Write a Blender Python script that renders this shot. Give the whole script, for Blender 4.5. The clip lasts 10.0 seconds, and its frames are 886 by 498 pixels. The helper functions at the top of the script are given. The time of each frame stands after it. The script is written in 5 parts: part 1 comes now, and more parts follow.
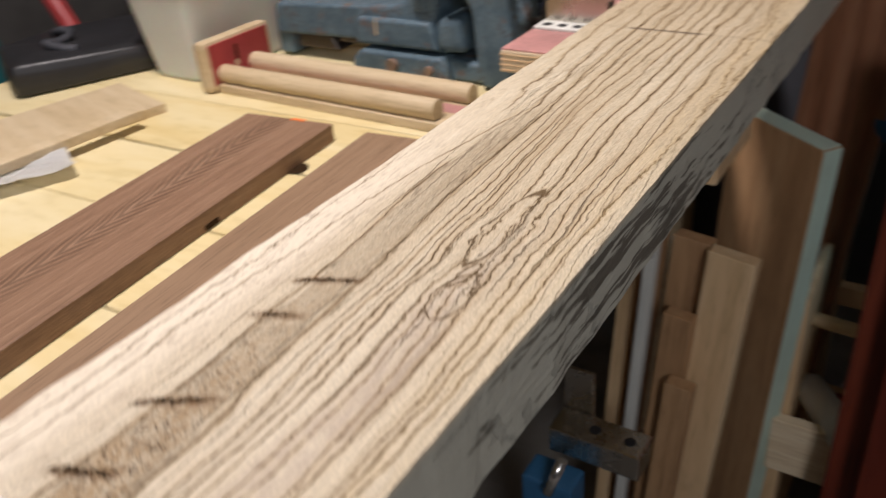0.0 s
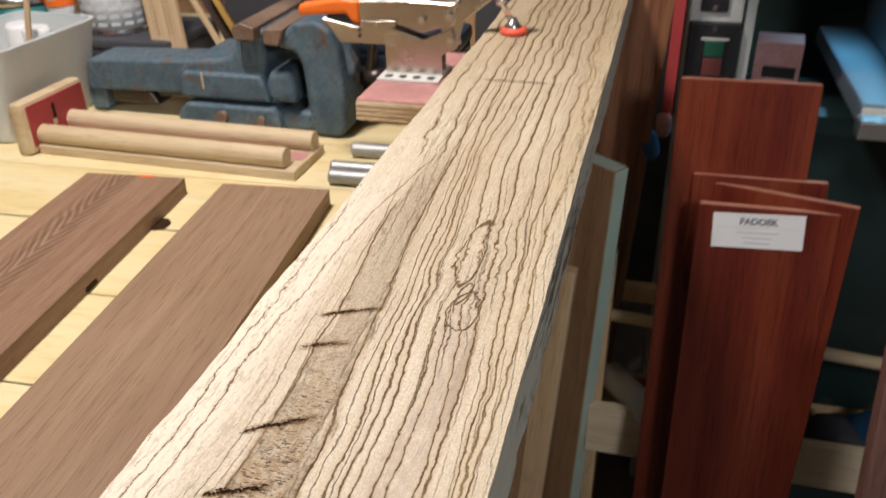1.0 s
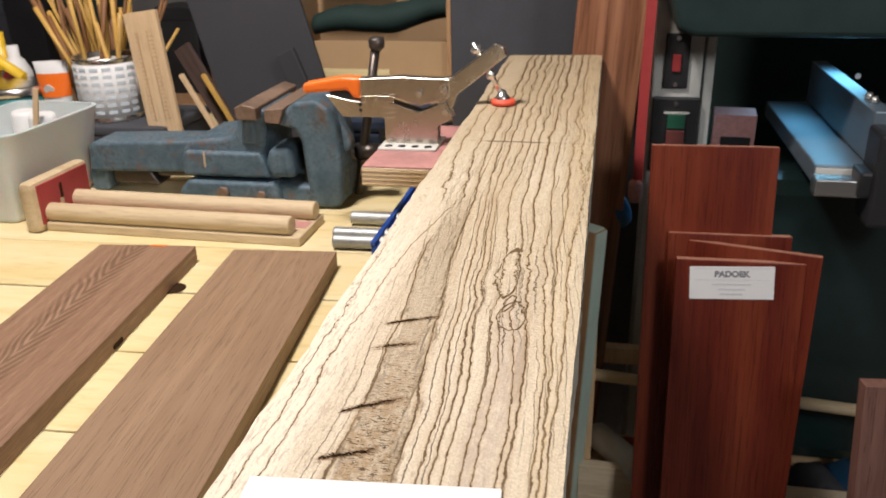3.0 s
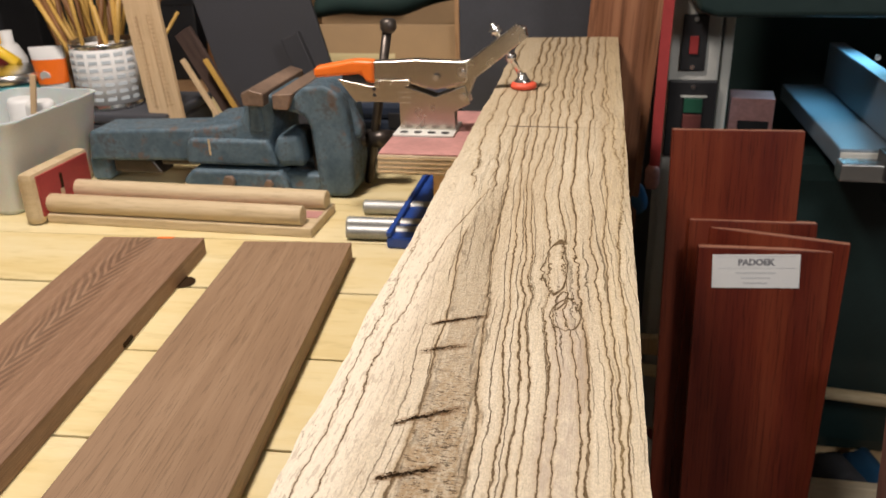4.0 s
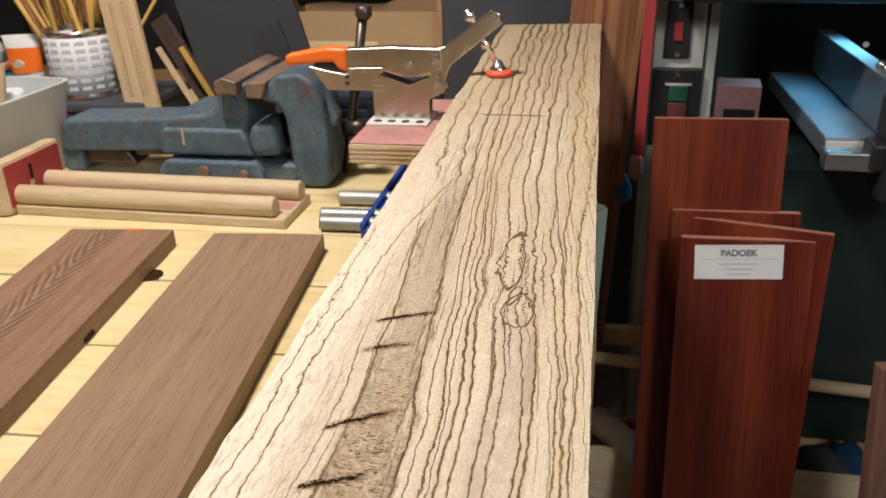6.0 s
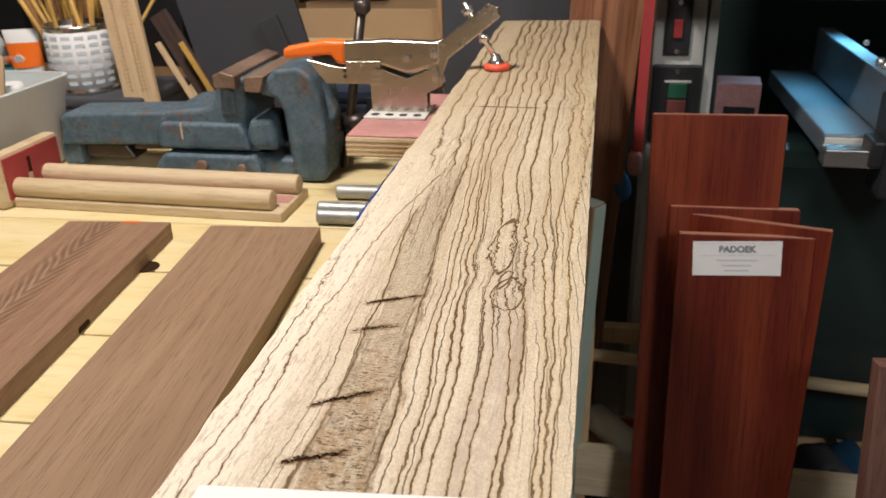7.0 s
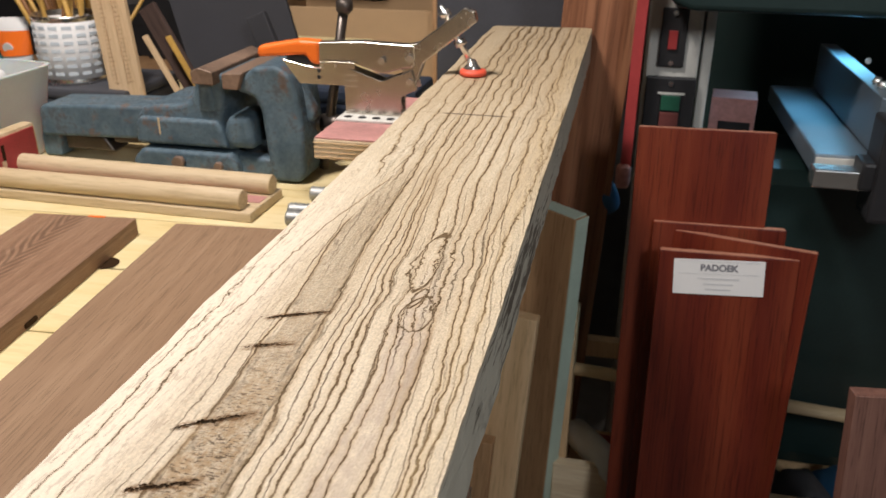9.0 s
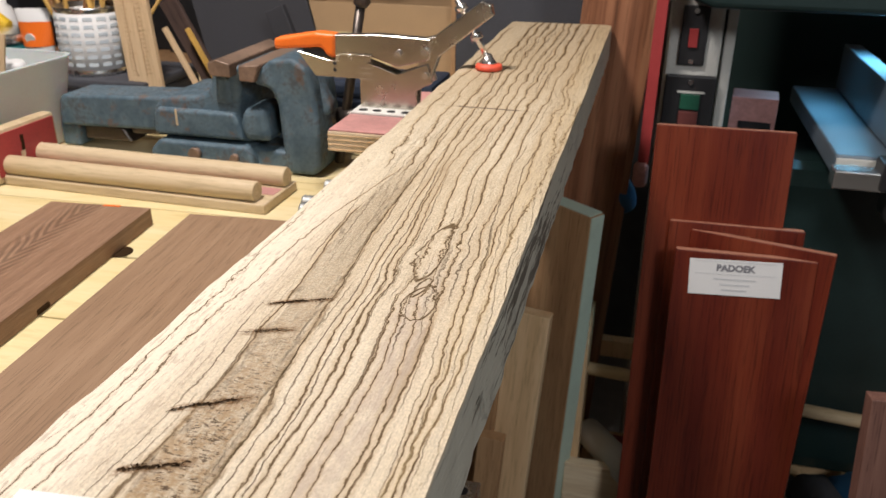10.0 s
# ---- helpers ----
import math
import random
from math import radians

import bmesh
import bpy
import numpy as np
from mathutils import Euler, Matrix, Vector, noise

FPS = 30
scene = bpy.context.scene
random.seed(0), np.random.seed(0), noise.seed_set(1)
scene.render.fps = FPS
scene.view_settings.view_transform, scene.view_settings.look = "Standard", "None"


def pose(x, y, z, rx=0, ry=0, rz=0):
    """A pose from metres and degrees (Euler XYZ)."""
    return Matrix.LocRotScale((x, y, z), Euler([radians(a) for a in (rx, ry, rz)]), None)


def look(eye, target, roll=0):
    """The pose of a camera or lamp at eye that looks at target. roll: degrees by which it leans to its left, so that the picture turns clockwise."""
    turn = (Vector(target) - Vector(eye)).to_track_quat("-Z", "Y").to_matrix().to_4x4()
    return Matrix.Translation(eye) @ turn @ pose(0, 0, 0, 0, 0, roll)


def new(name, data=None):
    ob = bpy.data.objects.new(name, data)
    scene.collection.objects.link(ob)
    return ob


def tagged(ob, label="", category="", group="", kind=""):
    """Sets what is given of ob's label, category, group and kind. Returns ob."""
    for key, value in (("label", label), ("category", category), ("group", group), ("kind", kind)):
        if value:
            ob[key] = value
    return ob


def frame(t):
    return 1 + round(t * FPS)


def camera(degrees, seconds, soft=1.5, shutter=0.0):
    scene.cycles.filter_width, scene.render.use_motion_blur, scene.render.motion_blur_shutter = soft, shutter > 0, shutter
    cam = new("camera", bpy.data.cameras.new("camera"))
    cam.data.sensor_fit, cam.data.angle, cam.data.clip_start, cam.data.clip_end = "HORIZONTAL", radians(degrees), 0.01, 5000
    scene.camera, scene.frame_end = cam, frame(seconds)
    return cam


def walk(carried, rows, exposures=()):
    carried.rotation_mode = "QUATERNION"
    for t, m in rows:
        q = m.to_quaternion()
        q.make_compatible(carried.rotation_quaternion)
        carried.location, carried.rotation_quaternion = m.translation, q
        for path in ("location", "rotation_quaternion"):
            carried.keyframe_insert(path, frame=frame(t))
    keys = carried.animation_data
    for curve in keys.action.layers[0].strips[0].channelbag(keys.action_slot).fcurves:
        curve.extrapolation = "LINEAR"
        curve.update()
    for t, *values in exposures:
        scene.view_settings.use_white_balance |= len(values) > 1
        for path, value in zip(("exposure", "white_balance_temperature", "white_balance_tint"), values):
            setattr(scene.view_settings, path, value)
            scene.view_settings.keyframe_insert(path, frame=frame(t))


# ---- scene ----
cam = camera(56.7, 10.0, soft=1.25, shutter=0.5)
cam.data.dof.use_dof, cam.data.dof.focus_distance, cam.data.dof.aperture_fstop = True, 0.42, 21.0
PATH = [
    (0, (0.121, 0.399, 1.189), (-0.859, 1.807, 0.162), -5.0),
    (0.2, (0.086, 0.389, 1.203), (-0.718, 1.882, 0.145), -4.8),
    (0.5, (0.049, 0.349, 1.203), (-0.549, 1.941, 0.151), -3.6),
    (0.7, (0.051, 0.327, 1.218), (-0.494, 1.938, 0.166), -3.3),
    (1, (0.044, 0.293, 1.229), (-0.409, 1.978, 0.251), -0.9),
    (1.5, (0.045, 0.241, 1.246), (-0.37, 2.001, 0.391), -0.3),
    (2, (0.038, 0.193, 1.227), (-0.359, 1.993, 0.45), -1.1),
    (3.3, (-0.003, 0.222, 1.213), (-0.361, 2.032, 0.442), -1.3),
    (3.5, (-0.012, 0.227, 1.21), (-0.364, 2.037, 0.436), -1.4),
    (4, (-0.026, 0.242, 1.206), (-0.375, 2.041, 0.405), -1.5),
    (4.5, (-0.022, 0.248, 1.198), (-0.367, 2.035, 0.369), -1.6),
    (5, (-0.016, 0.263, 1.198), (-0.36, 2.047, 0.363), -1.7),
    (5.5, (-0.009, 0.264, 1.202), (-0.351, 2.051, 0.372), -1.6),
    (7, (0.003, 0.262, 1.19), (-0.347, 2.054, 0.372), -1.4),
    (7.5, (0.007, 0.256, 1.188), (-0.347, 2.046, 0.37), -1.1),
    (8, (0.014, 0.265, 1.185), (-0.344, 2.054, 0.366), -0.8),
    (8.5, (0.03, 0.278, 1.184), (-0.339, 2.066, 0.369), -0.1),
    (9, (0.049, 0.293, 1.188), (-0.338, 2.079, 0.374), 0.4),
    (9.5, (0.053, 0.299, 1.181), (-0.362, 2.077, 0.365), 0.7),
    (10, (0.056, 0.296, 1.182), (-0.377, 2.071, 0.366), 0.8),
]

EXPOSURES = [(0.0, -0.16, 6060, 13), (1.0, -0.03, 6080, 11), (2.0, 0.20, 6100, 10), (3.5, -0.03, 6260, 11), (4.5, -0.16, 6580, 10), (5.5, -0.04, 6380, 10), (7.5, -0.07, 6280, 10), (10.0, 0.03, 6120, 10)]
walk(cam, [(t, look(eye, target, roll)) for t, eye, target, roll in PATH], EXPOSURES)

# ---- light ----
world = bpy.data.worlds.new("workshop_dim")
world.use_nodes = True
world.node_tree.nodes["Background"].inputs[0].default_value = (0.55, 0.65, 0.8, 1)
world.node_tree.nodes["Background"].inputs[1].default_value = 0.032


def area_lamp(name, eye, target, size, watts, colour):
    data = bpy.data.lights.new(name, "AREA")
    data.shape, data.size, data.energy, data.color = "DISK", size, watts, colour
    ob = new(name, data)
    ob.matrix_world = look(eye, target)
    return ob


area_lamp("ceiling_lamp_light", (-0.50, 0.82, 2.15), (-0.42, 0.88, 0.9), 0.24, 25, (1.0, 0.88, 0.79))
area_lamp("saw_lamp_light", (0.40, 1.66, 1.03), (0.37, 1.62, 0.87), 0.10, 0.42, (0.28, 0.72, 1.0)).data.spread = radians(105)
area_lamp("room_lamp_light", (0.95, -0.55, 1.9), (0.1, 1.0, 0.7), 0.4, 14, (1.0, 0.97, 0.94))


# ---- node helpers ----
class Nodes:
    """A short way to write node trees."""

    def __init__(self, name):
        self.mat = bpy.data.materials.new(name)
        self.mat.use_nodes = True
        self.tree = self.mat.node_tree
        self.bsdf = self.tree.nodes["Principled BSDF"]
        self.coord = self.tree.nodes.new("ShaderNodeTexCoord").outputs["Object"]
        self.sep = None

    def plug(self, socket, value):
        if isinstance(value, bpy.types.NodeSocket):
            self.tree.links.new(value, socket)
        elif isinstance(value, tuple) and len(value) == 3 and socket.type == "RGBA":
            socket.default_value = (*value, 1)
        else:
            socket.default_value = value

    def m(self, op, *args):
        node = self.tree.nodes.new("ShaderNodeMath")
        node.operation = op
        for k, a in enumerate(args):
            self.plug(node.inputs[k], a)
        return node.outputs[0]

    def axis(self, k):
        if self.sep is None:
            self.sep = self.tree.nodes.new("ShaderNodeSeparateXYZ")
            self.tree.links.new(self.coord, self.sep.inputs[0])
        return self.sep.outputs[k]

    def vec(self, x, y, z):
        node = self.tree.nodes.new("ShaderNodeCombineXYZ")
        for k, a in enumerate((x, y, z)):
            self.plug(node.inputs[k], a)
        return node.outputs[0]

    def scaled(self, sx, sy, sz, seed=False):
        node = self.tree.nodes.new("ShaderNodeMapping")
        self.tree.links.new(self.coord, node.inputs[0])
        node.inputs["Scale"].default_value = (sx, sy, sz)
        if seed:
            info = self.tree.nodes.new("ShaderNodeObjectInfo")
            node.inputs["Location"].default_value = (0, 0, 0)
            shift = self.m("MULTIPLY", info.outputs["Random"], 37.0)
            self.tree.links.new(self.vec(shift, shift, shift), node.inputs["Location"])
        return node.outputs[0]

    def noise(self, vector, scale=1.0, detail=2.0, rough=0.5, warp=0.0):
        node = self.tree.nodes.new("ShaderNodeTexNoise")
        self.tree.links.new(vector, node.inputs["Vector"])
        for key, value in (("Scale", scale), ("Detail", detail), ("Roughness", rough), ("Distortion", warp)):
            node.inputs[key].default_value = value
        return node.outputs["Fac"]

    def ramp(self, fac, *stops):
        node = self.tree.nodes.new("ShaderNodeValToRGB")
        self.plug(node.inputs[0], fac)
        el = node.color_ramp.elements
        while len(el) < len(stops):
            el.new(0.5)
        for e, (pos, colour) in zip(el, stops):
            e.position, e.color = pos, (*colour, 1) if len(colour) == 3 else colour
        return node.outputs[0]

    def step(self, value, low, high, to0=0.0, to1=1.0):
        node = self.tree.nodes.new("ShaderNodeMapRange")
        node.interpolation_type = "SMOOTHSTEP"
        for k, a in enumerate((value, low, high, to0, to1)):
            self.plug(node.inputs[k], a)
        return node.outputs[0]

    def mix(self, fac, a, b, kind="MIX"):
        node = self.tree.nodes.new("ShaderNodeMix")
        node.data_type, node.blend_type = "RGBA", kind
        self.plug(node.inputs[0], fac), self.plug(node.inputs[6], a), self.plug(node.inputs[7], b)
        return node.outputs[2]

    def done(self, colour, rough=0.6, metal=0.0, bump=None, depth=0.001, strength=0.5, spec=0.5):
        self.plug(self.bsdf.inputs["Base Color"], colour)
        self.plug(self.bsdf.inputs["Roughness"], rough)
        self.plug(self.bsdf.inputs["Metallic"], metal)
        self.bsdf.inputs["Specular IOR Level"].default_value = spec
        if bump is not None:
            node = self.tree.nodes.new("ShaderNodeBump")
            node.inputs["Strength"].default_value, node.inputs["Distance"].default_value = strength, depth
            self.tree.links.new(bump, node.inputs["Height"])
            self.tree.links.new(node.outputs[0], self.bsdf.inputs["Normal"])
        return self.mat


def plain(name, colour, rough=0.6, metal=0.0, vary=0.25, grain=60.0, spec=0.5):
    n = Nodes(name)
    big = n.noise(n.scaled(1, 1, 1, True), 9.0, 3.0, 0.6)
    fine = n.noise(n.scaled(1, 1, 1, True), grain * 6, 2.0, 0.6)
    mixed = n.m("ADD", n.m("MULTIPLY", big, 0.65), n.m("MULTIPLY", fine, 0.35))
    low, high = tuple(c * (1 - vary) for c in colour), tuple(min(1, c * (1 + vary)) for c in colour)
    return n.done(n.ramp(mixed, (0.3, low), (0.7, high)), n.step(mixed, 0.3, 0.7, rough * 0.85, min(1, rough * 1.15)), metal, fine, 0.0006, 0.08 if metal > 0.5 else 0.35, spec)


def wood(name, dark, mid, light, lines=70.0, along=2.5, axis=1, rough=0.6, rings=0.0, pores=0.3):
    """Wood with its grain along one local axis; lines and along are grain frequencies per metre."""
    n = Nodes(name)
    sc = [lines, lines, lines]
    sc[axis] = along
    body = n.noise(n.scaled(*sc, True), 1.0, 4.0, 0.6, 0.4)
    sf = [c * 7 for c in sc]
    sf[axis] = along * 9
    fine = n.noise(n.scaled(*sf, True), 1.0, 3.0, 0.65)
    stain = n.noise(n.scaled(1, 1, 1, True), 6.0, 3.0, 0.55)
    value = n.m("ADD", n.m("MULTIPLY", body, 0.6), n.m("ADD", n.m("MULTIPLY", fine, 0.25), n.m("MULTIPLY", stain, 0.15)))
    if rings:
        wave = n.tree.nodes.new("ShaderNodeTexWave")
        wave.bands_direction = "X" if axis != 0 else "Y"
        n.tree.links.new(n.scaled(*[1 if k != axis else 0.12 for k in range(3)], True), wave.inputs[0])
        wave.inputs["Scale"].default_value, wave.inputs["Distortion"].default_value = rings, 9.0
        wave.inputs["Detail"].default_value, wave.inputs["Detail Scale"].default_value = 2.0, 1.4
        value = n.m("ADD", n.m("MULTIPLY", value, 0.75), n.m("MULTIPLY", wave.outputs["Fac"], 0.25))
    colour = n.ramp(value, (0.32, dark), (0.5, mid), (0.68, light))
    pore = n.step(fine, 0.36, 0.46, 1 - pores, 1.0)
    colour = n.mix(1.0, colour, n.vec(pore, pore, pore), "MULTIPLY")
    return n.done(colour, n.step(stain, 0.3, 0.7, rough * 0.85, rough * 1.1), 0.0, n.m("ADD", fine, n.m("MULTIPLY", body, 0.6)), 0.0008, 0.5, 0.35)


# ---- materials ----
# the open splits in the zebrano board: place, length, half width and slant
SPLITS = ((-0.020, -0.335, 0.027, 0.0010, 0.46), (-0.023, -0.365, 0.020, 0.0007, 0.40), (-0.020, -0.4215, 0.025, 0.0011, 0.56), (-0.021, -0.460, 0.022, 0.0013, 0.46))


def zebrano():
    """Cream timber with thin wandering dark lines, loops at the knots and rough grey-brown patches."""
    n = Nodes("zebrano")
    x, y, z = n.axis(0), n.axis(1), n.axis(2)

    def bell(cx, cy, wx, wy):
        a, b = n.m("DIVIDE", n.m("SUBTRACT", x, cx), wx), n.m("DIVIDE", n.m("SUBTRACT", y, cy), wy)
        return n.m("EXPONENT", n.m("MULTIPLY", n.m("ADD", n.m("MULTIPLY", a, a), n.m("MULTIPLY", b, b)), -1.0))

    def centred(value):
        return n.m("SUBTRACT", value, 0.5)

    def total(*values):
        out = values[0]
        for v in values[1:]:
            out = n.m("ADD", out, v)
        return out

    broad = centred(n.noise(n.scaled(9, 4.5, 9), 1.0, 1.0))
    wander = centred(n.noise(n.scaled(38, 17, 38), 1.0, 2.0, 0.5))
    jag = centred(n.noise(n.scaled(230, 130, 230), 1.0, 4.0, 0.7))
    cell = n.noise(n.scaled(210, 90, 210), 1.0, 3.0, 0.7, 0.6)
    fibre = n.noise(n.scaled(480, 40, 480), 1.0, 3.0, 0.65)
    fleck = n.noise(n.scaled(420, 700, 420), 1.0, 3.0, 0.7)
    tone = n.noise(n.scaled(24, 3, 24), 1.0, 3.0, 0.55)
    knots = n.m("MINIMUM", total(bell(0.030, -0.285, 0.014, 0.055), bell(-0.062, -0.290, 0.009, 0.09), bell(-0.045, -0.07, 0.014, 0.06), bell(0.066, -0.10, 0.007, 0.12), bell(0.058, 0.10, 0.010, 0.07)), 1.0)

    # how far along the board a point lies between the stations of the lines
    stations = (-0.43, -0.33, -0.225, -0.12, 0.0, 0.36)
    spans = []
    for y0, y1 in zip(stations, stations[1:]):
        node = n.tree.nodes.new("ShaderNodeMapRange")
        for k, a in enumerate((y, y0, y1, 0.0, 1.0)):
            n.plug(node.inputs[k], a)
        spans.append(node.outputs[0])

    def course(*mm):
        out = mm[0] / 1000
        for span, p, q in zip(spans, mm, mm[1:]):
            out = n.m("MULTIPLY_ADD", span, (q - p) / 1000, out)
        return out

    sway = total(n.m("MULTIPLY", wander, n.m("ADD", n.step(y, -0.15, 0.15, 0.0075, 0.0135), n.m("MULTIPLY", knots, 0.012))), n.m("MULTIPLY", jag, n.m("ADD", 0.0036, n.m("MULTIPLY", knots, 0.0075))))
    swayed = n.m("ADD", x, sway)
    strip_left, strip_right, middle = course(-25, -28, -36, -31, -31, -37), course(2, -8, -16, -19, -27, -33), course(22, 15, 8, 0, 2, -3)
    thick = n.m("MULTIPLY", n.step(tone, 0.3, 0.7, 0.6, 1.45), n.m("MULTIPLY", n.step(y, -0.48, -0.15, 0.72, 1.0), n.step(y, -0.10, 0.30, 1.0, 1.8)))

    def drawn(at, half, first=-1.0, last=1.0):
        """One line with its soft halo and the tan shade on one side of it."""
        off = n.m("SUBTRACT", swayed, at)
        away = n.m("ABSOLUTE", off)
        wide = n.m("MULTIPLY", thick, half * 0.62)
        there = n.m("MULTIPLY", n.step(y, first - 0.02, first + 0.02), n.step(y, last - 0.03, last + 0.01, 1.0, 0.0))
        core = n.m("MULTIPLY", n.step(away, n.m("MULTIPLY", wide, 0.66), n.m("MULTIPLY", wide, 1.05), 1.0, 0.0), there)
        soft = n.m("MULTIPLY", n.step(away, 0.0, half * 2.6, 1.0, 0.0), there)
        shade = n.m("MULTIPLY", n.m("MULTIPLY", n.step(off, -0.0042, -0.0003), n.step(off, 0.0, 0.0005, 1.0, 0.0)), there)
        return core, soft, shade

    def ring(cx, cy, rx, ry, half=0.00042):
        a = n.m("DIVIDE", total(x, -cx, n.m("MULTIPLY", wander, 0.020), n.m("MULTIPLY", jag, 0.007)), rx)
        b = n.m("DIVIDE", total(y, -cy, n.m("MULTIPLY", wander, 0.035), n.m("MULTIPLY", jag, 0.016)), ry)
        off = n.m("ABSOLUTE", n.m("SUBTRACT", n.m("SQRT", n.m("ADD", n.m("MULTIPLY", a, a), n.m("MULTIPLY", b, b))), 1.0))
        return n.step(off, half * 0.4 / rx, half * 1.3 / rx, 1.0, 0.0), n.step(off, 0.0, half * 3.5 / rx, 1.0, 0.0)

    line = halo = band = 0.0
    for at, half, first, last in (
            (course(-61, -62, -66, -68, -70, -70), 0.0005, -1.0, -0.215),
            (course(-52, -53, -47, -29, -29, -29), 0.0005, -1.0, -0.125),
            (course(-50, -50, -50, -43, -55, -62), 0.0007, -0.13, 0.5),
            (course(-30, -30, -30, -28, -39, -50), 0.0007, -0.14, 0.25),
            (strip_right, 0.0011, -0.48, 1.0),
            (course(12, 4, -2, -9, -15, -24), 0.0008, -1.0, 1.0),
            (course(17, 12, 4, -4, -8, -13), 0.0008, -1.0, 1.0),
            (middle, 0.0007, -1.0, 1.0),
            (course(30, 25, 19, 10, 10, 8), 0.0007, -1.0, 1.0),
            (course(35, 30, 28, 28, 28, 28), 0.0006, -1.0, -0.30),
            (course(45, 37, 29, 20, 19, 18), 0.0007, -1.0, 1.0),
            (course(48, 45, 36, 30, 28, 29), 0.0010, -1.0, 1.0),
            (course(58, 54, 46, 43, 38, 43), 0.0007, -1.0, 1.0),
            (course(61, 58, 53, 55, 52, 53), 0.0008, -1.0, 1.0),
            (course(66, 66, 66, 67, 60, 52), 0.0007, -0.11, 0.3),
            (strip_left, 0.0009, -1.0, -0.20),
            (course(64, 65, 61, 66, 69, 70), 0.0007, -1.0, 0.1)):
        core, soft, shade = drawn(at, half, first, last)
        line, halo, band = n.m("MAXIMUM", line, core), n.m("MAXIMUM", halo, soft), n.m("MAXIMUM", band, shade)
    for cx, cy, rx, ry in ((0.026, -0.262, 0.008, 0.036), (0.037, -0.318, 0.008, 0.017), (0.032, -0.303, 0.003, 0.007)):
        core, soft = ring(cx, cy, rx, ry)
        line, halo = n.m("MAXIMUM", line, core), n.m("MAXIMUM", halo, soft)
    # finer lines that run beside the strong ones and come and go
    beside = n.m("SUBTRACT", swayed, middle)

    def fine_lines(freq, shift, half, low, high):
        off = n.m("ABSOLUTE", centred(n.m("FRACT", total(n.m("MULTIPLY", beside, freq), shift, n.m("MULTIPLY", broad, freq * 0.02)))))
        fade = n.step(n.noise(n.scaled(30, 6, 30), 1.0 + shift, 2.0), low, high)
        return n.m("MULTIPLY", n.step(off, half * freq * 0.4, half * freq * 1.1, 1.0, 0.0), fade)

    open_wood = n.step(x, -0.048, -0.036)
    extra = n.m("MAXIMUM", fine_lines(118.0, 0.2, 0.00036, 0.44, 0.58), n.m("MULTIPLY", fine_lines(215.0, 0.7, 0.00028, 0.50, 0.62), 0.7))
    line = n.m("MAXIMUM", line, n.m("MULTIPLY", n.m("MULTIPLY", extra, open_wood), 0.85))
    bare = n.step(bell(-0.041, -0.43, 0.015, 0.19), 0.30, 0.75, 1.0, 0.3)
    band = n.m("MULTIPLY", band, bare)

    colour = n.ramp(total(n.m("MULTIPLY", tone, 0.6), n.m("MULTIPLY", fibre, 0.4)), (0.3, (0.43, 0.335, 0.215)), (0.5, (0.585, 0.495, 0.35)), (0.7, (0.71, 0.64, 0.50)))
    # base colour and bands mixed darker and tanner towards the far end
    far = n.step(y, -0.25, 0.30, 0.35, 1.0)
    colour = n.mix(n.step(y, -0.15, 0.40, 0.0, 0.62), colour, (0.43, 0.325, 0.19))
    mottle = n.step(n.noise(n.scaled(1100, 650, 1100), 1.0, 3.0, 0.7), 0.30, 0.70, 0.70, 1.14)
    colour = n.mix(1.0, colour, n.vec(mottle, mottle, mottle), "MULTIPLY")
    colour = n.mix(n.m("MULTIPLY", band, n.m("MULTIPLY", far, n.step(tone, 0.3, 0.65, 0.25, 1.0))), colour, (0.36, 0.25, 0.125))
    # paler mix towards the near end
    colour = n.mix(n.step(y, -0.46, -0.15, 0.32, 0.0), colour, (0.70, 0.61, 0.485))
    # pale sapwood along one edge
    sap = n.m("MULTIPLY", n.step(n.m("ADD", x, n.m("MULTIPLY", wander, 0.012)), -0.055, -0.034, 1.0, 0.0), n.step(y, -0.30, -0.05, 1.0, 0.0))
    colour = n.mix(n.m("MULTIPLY", sap, 0.62), colour, (0.82, 0.735, 0.60))
    speck = n.m("MULTIPLY", n.m("MULTIPLY", n.step(cell, 0.60, 0.66), n.step(n.m("ADD", x, n.m("MULTIPLY", wander, 0.01)), -0.062, -0.052, 1.0, 0.0)), 0.5)
    colour = n.mix(speck, colour, (0.22, 0.15, 0.09))
    dash = n.m("MULTIPLY", n.step(n.noise(n.scaled(520, 150, 520), 1.0, 2.0, 0.6), 0.60, 0.66), n.step(n.noise(n.scaled(45, 10, 45), 1.0, 2.0), 0.42, 0.60))
    colour = n.mix(n.m("MULTIPLY", dash, 0.38), colour, (0.30, 0.22, 0.14))
    pale_zone = n.m("MULTIPLY", n.step(swayed, -0.040, -0.026, 1.0, 0.0), n.step(y, -0.25, -0.12, 1.0, 0.0))
    streak = n.m("MULTIPLY", n.step(n.noise(n.scaled(620, 85, 620), 1.0, 3.0, 0.65), 0.54, 0.62), pale_zone)
    colour = n.mix(n.m("MULTIPLY", streak, 0.42), colour, (0.34, 0.26, 0.19))
    blot = n.step(n.m("MULTIPLY", bell(0.0445, -0.372, 0.0030, 0.036), n.step(cell, 0.2, 0.6, 0.6, 1.2)), 0.30, 0.50)
    colour = n.mix(n.m("MULTIPLY", blot, 0.42), colour, (0.24, 0.165, 0.10))
    # rough strips, dark at both borders
    mid_x = n.m("MULTIPLY", n.m("ADD", strip_left, strip_right), 0.5)
